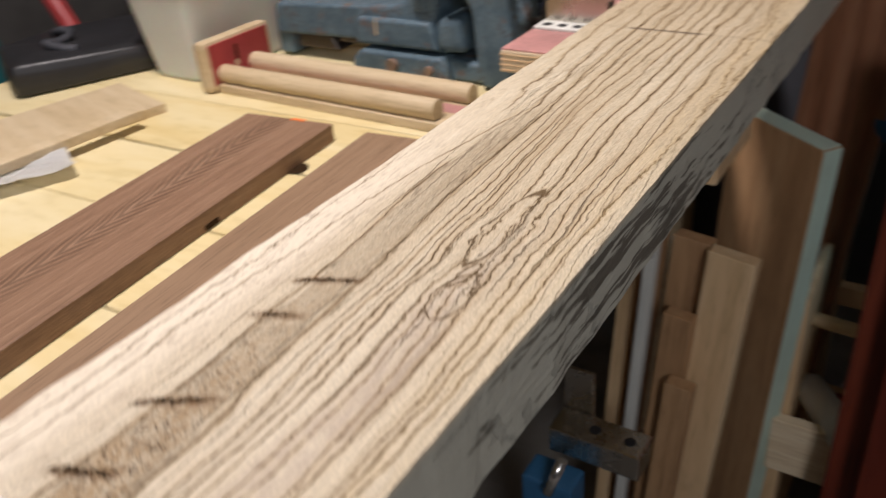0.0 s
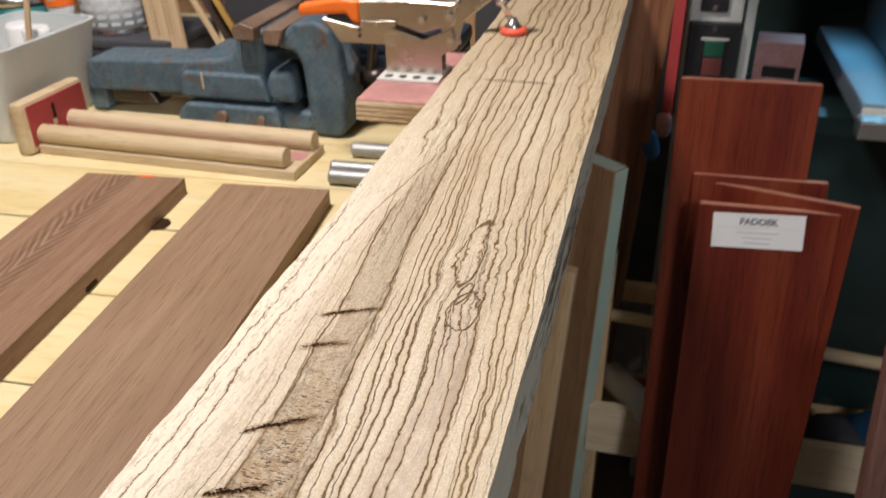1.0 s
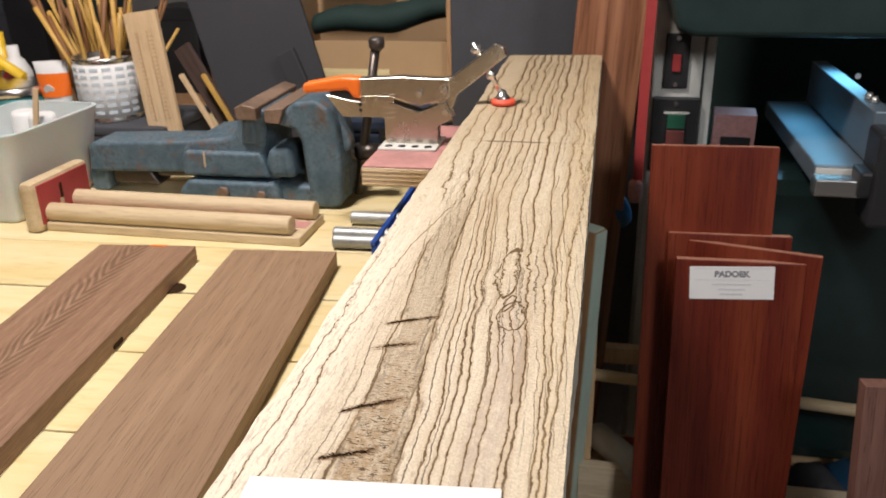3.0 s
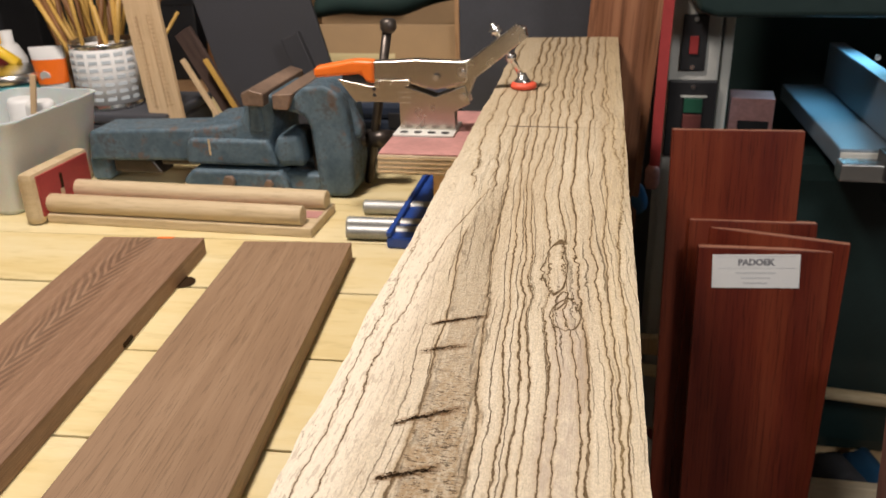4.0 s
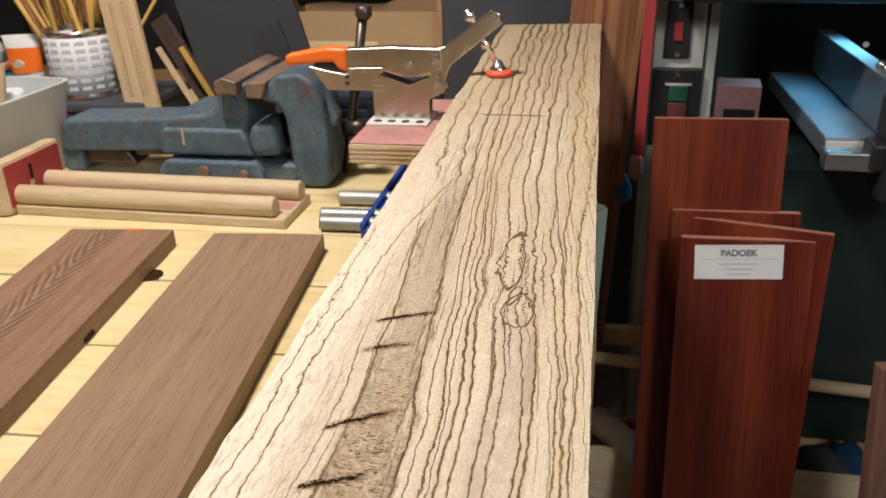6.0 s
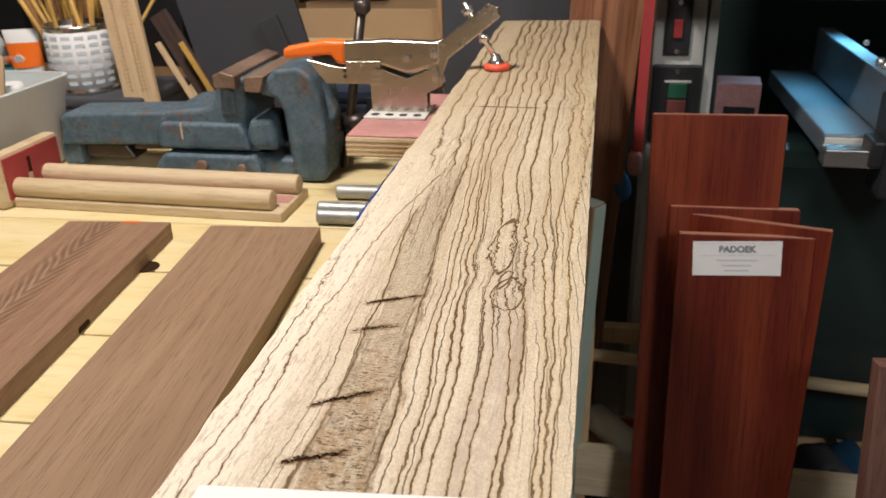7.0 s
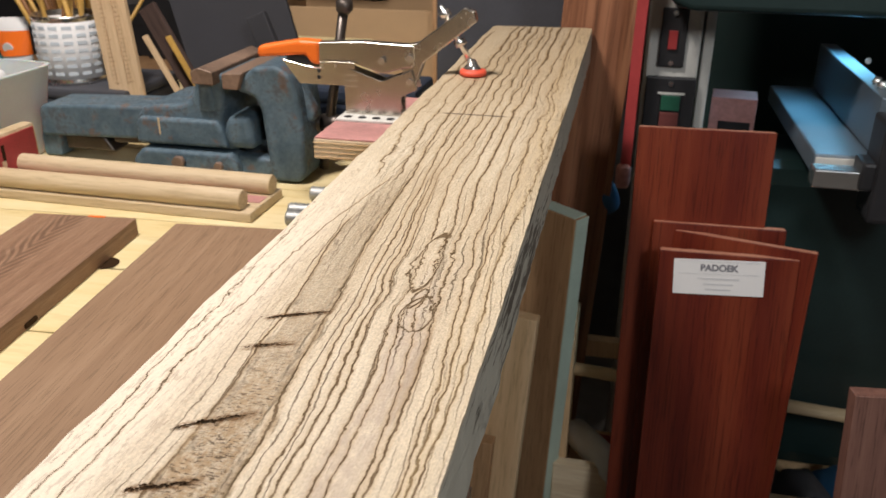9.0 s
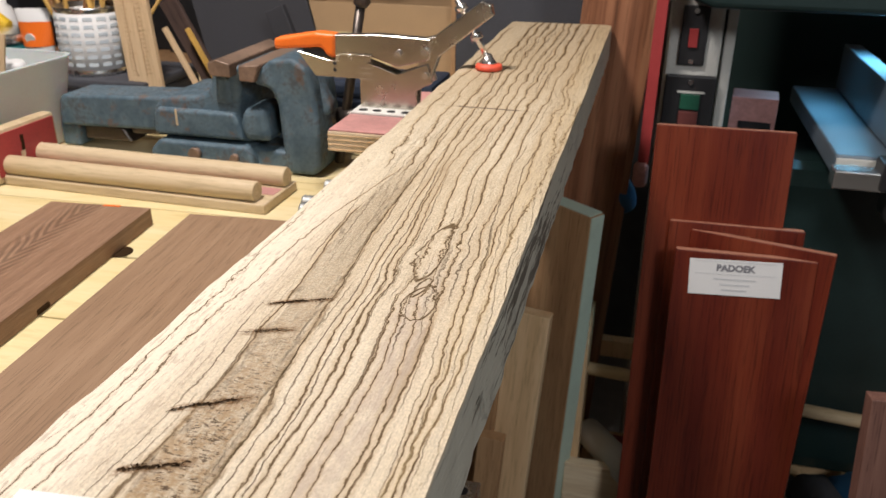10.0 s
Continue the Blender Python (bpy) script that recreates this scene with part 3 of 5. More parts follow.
def crack(cx, cy, length, width, tilt):
    """A ragged open split: a thin dark sliver in the face with frayed arms."""
    bm = B()

    def sliver(x0, y0, ln, wd, slope, n=44):
        up, down = [], []
        for k in range(n + 1):
            q = k / n
            w = wd * (math.sin(math.pi * min(1, 0.06 + q * 0.94)) ** 0.6) * (1.25 - 0.75 * q)
            x = x0 - ln / 2 + ln * q
            y = y0 + slope * (q - 0.5) * ln + 0.0016 * noise.noise((q * 9, cy * 50, 1)) + random.uniform(-0.0003, 0.0003)
            up.append(bm.verts.new((x + random.uniform(-0.0002, 0.0002), y + w * random.uniform(0.05, 1.3), 0.04745)))
            down.append(bm.verts.new((x + random.uniform(-0.0002, 0.0002), y - w * random.uniform(0.05, 1.3), 0.04745)))
        for k in range(n):
            bm.faces.new((down[k], down[k + 1], up[k + 1], up[k]))

    sliver(cx, cy, length, width, tilt)
    for k in range(7):
        f = random.uniform(-0.55, 0.5)
        sliver(cx + f * length, cy + tilt * f * length + random.uniform(-0.0022, 0.0022), length * random.uniform(0.1, 0.3), width * random.uniform(0.2, 0.5), tilt + random.uniform(-0.3, 0.3), 8)
    return bm


for cx, cy, ln, wd, tl in SPLITS:
    part("crack", crack(cx, cy, ln, wd, tl), CRACK, zb, "dark open crack")

card = thing("note_card", "white card with black handwriting lying on the zebrano board", "card", (-0.0705, 0.435, 1.0008), (0, 0, 5))
part("sheet", box(B(), (-0.0515, -0.037, 0.0), (0.0515, 0.037, 0.0012), 0.0004), WHITE, card)
words("12", 0.019, PRINT, card, (-0.030, 0.006, 0.0014), (0, 0, -2))
words("4", 0.019, FAINT, card, (-0.011, 0.006, 0.0014), (0, 0, -6), "faded_lettering")
words("ZE", 0.021, PRINT, card, (0.018, 0.006, 0.0014), (0, 0, -2))

# ---- wenge boards ----
for cx, w, end_y, turn, mat, lab in ((-0.345, 0.122, 1.038, 5.2, WENGE, "plain brown wenge board lying on the bench"), (-0.514, 0.118, 1.030, 5.6, WENGE_ARCHED, "brown wenge board with arched grain lying on the bench")):
    wb = thing("wenge_board", lab, "board", (cx, end_y, TOP), (0, 0, turn), "wenge boards on the bench")
    part("plank", box(B(), (-w / 2, -0.95, 0.0), (w / 2, 0.0, 0.0195), 0.0010), mat, wb)
    if mat is WENGE_ARCHED:
        part("notch", box(B(), (0.046, -0.216, 0.0012), (0.0605, -0.197, 0.0065), 0.002), CRACK, wb, "dark chipped notch")
        part("tag", box(B(), (0.005, -0.004, 0.0196), (0.024, 0.0003, 0.0200)), ORANGE, wb, "small orange paper tag")

# ---- bench clutter beside the boards ----
sheet = thing("plywood_offcut", "thin pale plywood offcut lying on the bench", "offcut", (-0.768, 1.035, TOP), (0, 0, -14))
part("sheet", box(B(), (-0.075, -0.55, 0.0), (0.055, 0.0, 0.012), 0.0008), PINE_Y, sheet)
lath = thing("pale_lath", "thin pale wooden lath lying on the plywood offcut", "lath", (-0.706, 0.975, TOP + 0.0122), (0, 0, -6))
part("strip", box(B(), (-0.010, -0.40, 0.0), (0.010, 0.0, 0.012), 0.002), PINE_Y, lath)
paper = thing("folded_paper", "crumpled white folded paper sheet on the bench", "paper", (-0.690, 0.842, TOP + 0.001), (0, 0, -25))
bm = B()
grid = {}
for i in range(9):
    for j in range(13):
        grid[i, j] = bm.verts.new((-0.03 + 0.06 * i / 8, -0.2 + 0.22 * j / 12, 0.009 + 0.005 * noise.noise((i * 0.7, j * 0.6, 3)) + 0.012 * abs(i / 8 - 0.5)))
for i in range(8):
    for j in range(12):
        bm.faces.new((grid[i, j], grid[i + 1, j], grid[i + 1, j + 1], grid[i, j + 1]))
bmesh.ops.solidify(bm, geom=list(bm.faces), thickness=0.0015)
part("sheet", bm, WHITE, paper)

# ---- dowel rack ----
rack = thing("dowel_rack", "pale wooden rack of two thick dowels with a red-faced end block", "rack", (-0.528, 1.130, TOP), (0, 0, -1.0))
part("base", box(B(), (-0.172, -0.033, 0.0), (0.180, 0.056, 0.012), 0.002), PINE_Y, rack)
for dy, ln in ((-0.020, 0.166), (0.037, 0.177)):
    bm = B()
    rings = []
    for k in range(13):
        s = k / 12
        bow = 0.0007 * noise.noise((s * 3, dy * 90, 1))
        rr = 0.0122 * (0.93 if k in (0, 12) else 1.0)
        xx = -0.172 + (ln + 0.172) * (s if k not in (1, 11) else (0.006 if k == 1 else 0.994))
        rings.append([bm.verts.new((xx, dy + bow + rr * math.cos(a * math.tau / 28), 0.0225 + rr * math.sin(a * math.tau / 28))) for a in range(28)])
    for p, q in zip(rings, rings[1:]):
        for a in range(28):
            f = bm.faces.new((p[a], q[a], q[(a + 1) % 28], p[(a + 1) % 28]))
            f.smooth = True
    bm.faces.new(rings[0]), bm.faces.new(rings[-1][::-1])
    bmesh.ops.recalc_face_normals(bm, faces=bm.faces)
    part("dowel", bm, PINE_Y, rack)
part("stained_strip", box(B(), (-0.170, 0.0, 0.0121), (0.176, 0.022, 0.0127)), RED_TOP, rack, "faint reddish stain")
end = part("end_block", box(B(), (-0.194, -0.046, 0.0), (-0.172, 0.075, 0.068), 0.009), PINE_Y, rack)
red = part("red_face", box(B(), (-0.1725, -0.038, 0.010), (-0.1700, 0.067, 0.063), 0.0010), RED_PAINT, end, "worn red painted face")
part("keyhole", box(B(), (-0.1701, 0.004, 0.034), (-0.1694, 0.009, 0.054), 0.0), CRACK, end, "dark slot")
part("scuff", box(B(), (-0.1701, 0.001, 0.026), (-0.1692, 0.008, 0.034), 0.0), PINE_Y, end, "bare scuffed wood")

# ---- bench vice ----
vice = thing("bench_vice", "old blue cast-iron bench vice with rusty jaws", "vice", (-0.50, 1.25, TOP))
ox, oz = 0.50, TOP


def vs(points):
    return [(x + ox, z - oz) for x, z in points]


def casting(outline, y0, y1, bevel):
    bm = slab(B(), vs(outline), y0, y1, bevel)
    bmesh.ops.triangulate(bm, faces=[f for f in bm.faces if len(f.verts) > 4])
    return bm


part("slide", casting([(-0.728, 0.866), (-0.724, 0.905), (-0.716, 0.911), (-0.560, 0.917), (-0.560, 0.871)], 0.0, 0.065, 0.006), VICE_BLUE, vice)
part("slide_web", casting([(-0.700, 0.846), (-0.700, 0.868), (-0.640, 0.868), (-0.625, 0.846)], 0.012, 0.05, 0.004), DARK_STEEL, vice)
part("slide_web", casting([(-0.628, 0.858), (-0.628, 0.872), (-0.56, 0.874), (-0.56, 0.860)], 0.016, 0.05, 0.003), DARK_STEEL, vice)
part("slide_end", casting([(-0.733, 0.836), (-0.733, 0.868), (-0.705, 0.868), (-0.705, 0.836)], 0.006, 0.056, 0.004), VICE_BLUE, vice)
body = part("fixed_jaw", casting([(-0.574, 0.868), (-0.571, 0.906), (-0.558, 0.921), (-0.505, 0.926), (-0.490, 0.932), (-0.484, 0.945), (-0.481, 0.966), (-0.440, 0.968), (-0.444, 0.930), (-0.450, 0.905), (-0.436, 0.880), (-0.430, 0.868)], -0.010, 0.105, 0.008), VICE_BLUE, vice)
part("step", casting([(-0.568, 0.900), (-0.562, 0.908), (-0.452, 0.908), (-0.447, 0.898), (-0.440, 0.872), (-0.570, 0.872)], -0.018, 0.02, 0.006), VICE_BLUE, body)
part("neck_rib", casting([(-0.478, 0.918), (-0.474, 0.958), (-0.458, 0.958), (-0.455, 0.918)], -0.014, 0.02, 0.005), VICE_BLUE, body)
part("boss", casting([(-0.441, 0.872), (-0.447, 0.890), (-0.440, 0.914), (-0.408, 0.918), (-0.402, 0.872)], -0.016, 0.05, 0.010), VICE_BLUE, body)
part("scratch", box(B(), (-0.035, -0.0186, 0.054), (-0.0325, -0.0178, 0.076), 0.0), PINE_Y, body, "scratched yellowish mark")
base = part("base", casting([(-0.578, 0.832), (-0.576, 0.852), (-0.562, 0.866), (-0.436, 0.866), (-0.428, 0.852), (-0.426, 0.832)], -0.022, 0.120, 0.005), VICE_BLUE, vice)
part("bolt", rod(B(), (-0.008, -0.030, 0.020), (-0.008, -0.021, 0.020), 0.0085, seg=6), RUST, base, "rusty bolt head")
part("bolt", rod(B(), (0.048, -0.028, 0.018), (0.048, -0.021, 0.018), 0.006, seg=6), RUST, base, "rusty bolt head")
mj = part("moving_jaw", casting([(-0.420, 0.948), (-0.412, 0.966), (-0.396, 0.980), (-0.366, 0.984), (-0.348, 0.972), (-0.338, 0.945), (-0.334, 0.900), (-0.334, 0.846), (-0.342, 0.834), (-0.378, 0.834), (-0.383, 0.850), (-0.386, 0.885), (-0.389, 0.926), (-0.396, 0.942), (-0.408, 0.946)], -0.020, 0.055, 0.009), VICE_BLUE, vice)
part("jaw_head", casting([(-0.434, 0.944), (-0.430, 0.966), (-0.398, 0.972), (-0.372, 0.980), (-0.352, 0.968), (-0.352, 0.948)], 0.056, 0.125, 0.007), VICE_BLUE, mj)
part("web", casting([(-0.400, 0.845), (-0.400, 0.930), (-0.384, 0.930), (-0.384, 0.845)], 0.012, 0.05, 0.003), DARK_STEEL, mj)
part("lug", casting([(-0.372, 0.962), (-0.366, 0.974), (-0.350, 0.972), (-0.324, 0.922), (-0.327, 0.910), (-0.342, 0.908)], 0.000, 0.024, 0.006), VICE_BLUE, mj)
part("foot_rib", casting([(-0.436, 0.834), (-0.436, 0.862), (-0.380, 0.858), (-0.376, 0.834)], -0.006, 0.05, 0.005), VICE_BLUE, mj)
for shape in ([(-0.475, 0.957), (-0.476, 0.973), (-0.464, 0.978), (-0.446, 0.973), (-0.446, 0.956)], [(-0.434, 0.953), (-0.434, 0.972), (-0.406, 0.974), (-0.414, 0.952)]):
    part("jaw_plate", casting(shape, -0.028, 0.130, 0.002), RUST, vice, "rusty steel jaw plate")
part("screw", rod(B(), (0.06, 0.035, 0.068), (0.215, 0.035, 0.068), 0.011), DARK_STEEL, vice)
part("screw_head", rod(B(), (0.172, 0.035, 0.068), (0.206, 0.035, 0.068), 0.0125), DARK_STEEL, vice)
bar = part("tommy_bar", rod(B(), (0.170, 0.035, 0.006), (0.207, 0.035, 0.215), 0.0062), DARK_STEEL, vice)
part("bar_knob", lathe(B(), [(0.006, 0.208), (0.0105, 0.213), (0.0105, 0.223), (0.007, 0.226)], (0.208, 0.035, 0)), DARK_STEEL, bar)

# ---- steel rods ----
for y, x0, x1 in ((1.098, -0.306, -0.20), (1.122, -0.313, -0.20), (1.180, -0.308, -0.21)):
    sr = thing("steel_rod", "short grey threaded steel rod lying on the bench", "rod", (x0, y, TOP + 0.0093), (0, 0, 2), "steel rods on the bench")
    bm = B()
    prof = []
    steps = 46
    for k in range(steps + 1):
        prof.append((0.0093 if k % 2 else 0.0082, (x1 - x0) * k / steps))
    lathe(bm, prof, seg=16)
    bmesh.ops.rotate(bm, verts=bm.verts, matrix=Matrix.Rotation(radians(90), 3, "Y"))
    part("shaft", bm, BARS, sr)

sash = thing("clamp_bar", "flat blue enamelled clamp bar lying on the bench", "clamp", (-0.227, 1.075, TOP))
part("bar", box(B(), (-0.026, 0.0, 0.0), (0.02, 0.24, 0.014), 0.003), BLUE, sash)
part("lip", box(B(), (-0.026, 0.0, 0.0142), (-0.020, 0.24, 0.02), 0.001), BLUE, sash)

# ---- clamping jig ----
jig = thing("clamping_jig", "plywood clamping jig with a faded red top under the board", "jig", (-0.25, 1.06, TOP))
part("post", box(B(), (0.05, 0.03, 0.022), (0.10, 0.15, 0.095), 0.002), OAK, jig)
part("post", box(B(), (0.15, 0.03, 0.0), (0.20, 0.15, 0.095), 0.002), OAK, jig)
ply = part("platform", box(B(), (-0.004, 0.0, 0.095), (0.235, 0.19, 0.116), 0.0015), PLY_EDGE, jig, "plywood platform")
for k in range(4):
    part("veneer", box(B(), (-0.0046, -0.0006, 0.0972 + 0.005 * k), (0.234, 0.0, 0.0978 + 0.005 * k)), OAK, ply, "darker veneer line")
part("red_film", box(B(), (-0.003, 0.001, 0.1161), (0.10, 0.189, 0.118), 0.0006), RED_TOP, jig, "faded red top")

tc = thing("toggle_clamp", "steel toggle clamp with an orange grip and red pressure pad", "clamp", (-0.20, 1.158, 0.950))


def ts(points):
    return [(x + 0.20, z - 0.950) for x, z in points]


foot = part("foot", box(B(), (-0.052, -0.034, 0.0), (0.018, 0.030, 0.0028), 0.0008), SAW_GREY, tc)
for k in range(4):
    part("slot", rod(B(), (-0.041 + 0.016 * k, -0.023, 0.0028), (-0.041 + 0.016 * k, -0.023, 0.0033), 0.0048, seg=14), BLACK, foot, "dark bolt slot")
body_shape = [(-0.248, 0.953), (-0.248, 0.984), (-0.300, 0.984), (-0.320, 1.010), (-0.283, 1.002), (-0.246, 1.004), (-0.206, 0.991), (-0.172, 1.004), (-0.166, 0.984), (-0.184, 0.975), (-0.184, 0.953)]
for y0 in (-0.011, 0.008):
    part("side_plate", slab(B(), ts(body_shape), y0, y0 + 0.003, 0.0006), STEEL, tc)
part("lever", slab(B(), ts([(-0.280, 1.008), (-0.280, 1.029), (-0.225, 1.032), (-0.222, 1.0315), (-0.169, 1.030), (-0.169, 1.008), (-0.206, 0.998), (-0.24, 1.008)]), -0.0075, 0.0075, 0.002), STEEL, tc)
part("link", slab(B(), ts([(-0.275, 1.002), (-0.275, 1.009), (-0.235, 1.010), (-0.235, 1.003)]), -0.0125, -0.0115, 0.0003), STEEL, tc)
part("grip", slab(B(), ts([(-0.349, 1.010), (-0.349, 1.022), (-0.30, 1.031), (-0.276, 1.030), (-0.277, 1.004), (-0.287, 1.006), (-0.293, 1.015)]), -0.010, 0.010, 0.004), ORANGE, tc, "orange rubber grip")
part("grip_insert", slab(B(), ts([(-0.315, 1.004), (-0.316, 1.013), (-0.293, 1.014), (-0.286, 1.005)]), -0.007, 0.007, 0.001), BLACK, tc, "black plastic insert")
part("arm", slab(B(), ts([(-0.184, 1.010), (-0.178, 1.030), (-0.166, 1.033), (-0.116, 1.071), (-0.106, 1.068), (-0.103, 1.057), (-0.160, 1.012), (-0.170, 0.985), (-0.184, 0.985)]), -0.007, 0.007, 0.0015), STEEL, tc)
spindle = part("spindle", rod(B(), (0.057, 0, 0.121), (0.093, 0, 0.060), 0.0033), BRIGHT, tc)
part("nut", rod(B(), (0.0598, 0, 0.1163), (0.0637, 0, 0.1097), 0.0072, seg=6), BRIGHT, spindle)
part("nut", rod(B(), (0.077, 0, 0.0872), (0.0805, 0, 0.0813), 0.0068, seg=6), BRIGHT, spindle)
part("cup", lathe(B(), [(0.009, 0.0565), (0.0095, 0.0585), (0.0065, 0.0615), (0.004, 0.067)], (0.092, 0, 0)), BRIGHT, spindle, smooth=True)
part("pad", lathe(B(), [(0.0125, 0.0505), (0.0142, 0.0515), (0.0145, 0.054), (0.0135, 0.0565), (0.009, 0.0572)], (0.093, 0, 0)), RED_RUBBER, tc, "red rubber pressure pad")
for rx, rz in ((-0.005, 0.063), (0.026, 0.067), (0.026, 0.042)):
    part("rivet", rod(B(), (rx, -0.0135, rz), (rx, -0.010, rz), 0.0038, seg=12), BRIGHT, tc)
for rz in (0.049, 0.042):
    part("hole", rod(B(), (-0.077, -0.0114, rz), (-0.077, -0.0108, rz), 0.0022, seg=10), BLACK, tc)
for k in range(3):
    part("stamp", box(B(), (-0.048, -0.0113, 0.033 + 0.006 * k), (-0.034, -0.0110, 0.035 + 0.006 * k)), BRIGHT, tc, "stamped mark")

# ---- back of the bench: tins, tub and sticks ----
riser = thing("tool_case", "dark grey tool case standing on the bench", "case", (-0.80, 1.46, TOP))
part("body", box(B(), (-0.12, -0.075, 0.0), (0.12, 0.09, 0.050), 0.006), SLATE, riser)
part("lid", box(B(), (-0.122, -0.077, 0.0502), (0.122, 0.092, 0.066), 0.005), SLATE, riser)
part("catch", box(B(), (-0.03, -0.080, 0.036), (-0.015, -0.0772, 0.05), 0.001), RUST, riser, "small brassy catch")
tin = thing("paint_tin", "round tinplate can with a white printed label", "tin", (-0.803, 1.45, TOP + 0.066))
part("can", lathe(B(), [(0.050, 0.0), (0.052, 0.002), (0.051, 0.005), (0.051, 0.097), (0.053, 0.100), (0.053, 0.103), (0.048, 0.103), (0.047, 0.02)]), TIN, tin, smooth=False)
lb = part("label", lathe(B(), [(0.0512, 0.009), (0.0516, 0.0092), (0.0516, 0.094), (0.0512, 0.0942)], seg=48), WHITE, tin, "white paper label")
for row in range(7):
    for col in range(8):
        a = radians(-168 + col * 22)
        bm = box(B(), (-0.0070, -0.0002, -0.0026), (0.0070, 0.0002, 0.0026))
        bmesh.ops.transform(bm, matrix=Matrix.Translation((0.0518 * math.cos(a), 0.0518 * math.sin(a), 0.018 + 0.0115 * row)) @ Matrix.Rotation(a + radians(90), 4, "Z"), verts=bm.verts)
        part("print_bar", bm, PALE_BLUE, lb)
for k in range(16):
    a, r = random.uniform(0, math.tau), random.uniform(0.01, 0.035)
    lean_x, lean_y = random.uniform(-0.10, 0.05), random.uniform(-0.02, 0.06)
    ht = random.uniform(0.13, 0.24)
    p0 = Vector((r * math.cos(a), r * math.sin(a), 0.025))
    p1 = p0 + Vector((lean_x, lean_y, ht))
    br = thing("paint_brush", "slim yellow-handled brush standing in the tin", "brush", (-0.803, 1.45, TOP + 0.066), (0, 0, 0), "brushes in the tin")
    part("handle", rod(B(), p0, p1, 0.0028, 0.0042, 10), BRISTLE if k % 3 else AMBER, br)
jar = thing("amber_brush_bundle", "bundle of brown bristles and yellow canes behind the tin", "brushes", (-0.90, 1.58, TOP))
for k in range(40):
    a = random.uniform(-0.5, 0.6)
    p0 = Vector((random.uniform(-0.05, 0.05), random.uniform(-0.03, 0.03), 0.0))
    part("cane", rod(B(), p0, p0 + Vector((a * 0.22, random.uniform(-0.04, 0.05), random.uniform(0.18, 0.36))), 0.004, 0.003, 8), AMBER if k % 2 else BRISTLE, jar)

tube_ = thing("glue_tube", "white and orange squeeze tube standing upside down", "tube", (-0.894, 1.44, TOP + 0.066), (0, -3, 0))
bm = B()
rings = []
for w, d, h in ((0.022, 0.015, 0.010), (0.025, 0.016, 0.03), (0.030, 0.010, 0.064), (0.033, 0.0025, 0.094)):
    rings.append([bm.verts.new((w * math.cos(k * math.tau / 24), d * math.sin(k * math.tau / 24), h)) for k in range(24)])
for p, q in zip(rings, rings[1:]):
    for k in range(24):
        f = bm.faces.new((p[k], p[(k + 1) % 24], q[(k + 1) % 24], q[k]))
        f.smooth = True
bm.faces.new(rings[0][::-1]), bm.faces.new(rings[-1])
part("tube_body", bm, WHITE, tube_)
part("cap", lathe(B(), [(0.019, 0.0), (0.020, 0.002), (0.021, 0.0098)]), WHITE, tube_)
bm = B()
rings = []
for w, d, h in ((0.0262, 0.0160, 0.036), (0.0290, 0.0118, 0.056), (0.0312, 0.0075, 0.074)):
    rings.append([bm.verts.new((w * 1.005 * math.cos(k * math.tau / 24), d * 1.06 * math.sin(k * math.tau / 24), h)) for k in range(24)])
for p, q in zip(rings, rings[1:]):
    for k in range(24):
        bm.faces.new((p[k], p[(k + 1) % 24], q[(k + 1) % 24], q[k]))
part("orange_band", bm, ORANGE, tube_, "orange printed band")
part("text_bar", box(B(), (-0.012, -0.0172, 0.021), (0.012, -0.0166, 0.025)), PRINT, tube_, "dark printed bar")
part("emblem", rod(B(), (-0.003, -0.0150, 0.048), (-0.003, -0.0128, 0.0485), 0.009, seg=20), WHITE, tube_, "white oval emblem")

teal = thing("teal_tin", "flat teal tin with a scuffed metal lid", "tin", (-0.985, 1.45, TOP + 0.0))
part("body", lathe(B(), [(0.062, 0.0), (0.064, 0.003), (0.064, 0.105)]), TEAL, teal, smooth=False)
part("lid", lathe(B(), [(0.066, 0.1052), (0.066, 0.118), (0.060, 0.120)]), TIN, teal, "scuffed metal lid")
for x, y, h, m, nm in ((-1.075, 1.55, 0.19, YELLOW, "yellow_bottle"), (-1.035, 1.53, 0.17, WHITE, "white_bottle")):
    bt = thing(nm, nm.replace("_", " ") + " of plastic standing behind the tub", "bottle", (x, y, TOP))
    part("body", lathe(B(), [(0.024, 0.0), (0.026, 0.004), (0.026, h * 0.72), (0.016, h * 0.85), (0.010, h * 0.88), (0.010, h)]), m, bt, smooth=True)
part("disc", rod(B(), (0.008, -0.030, 0.115), (0.008, -0.0265, 0.115), 0.016, seg=24), RED_PAINT, bt, "dark red round patch")
yt = thing("yellow_scraper", "yellow plastic scraper grip leaning on a bottle", "tool", (-1.00, 1.50, TOP + 0.12), (0, -58, 0))
part("grip", rod(B(), (0, 0, 0), (0, 0, 0.085), 0.0085, 0.0095, 14), YELLOW, yt)

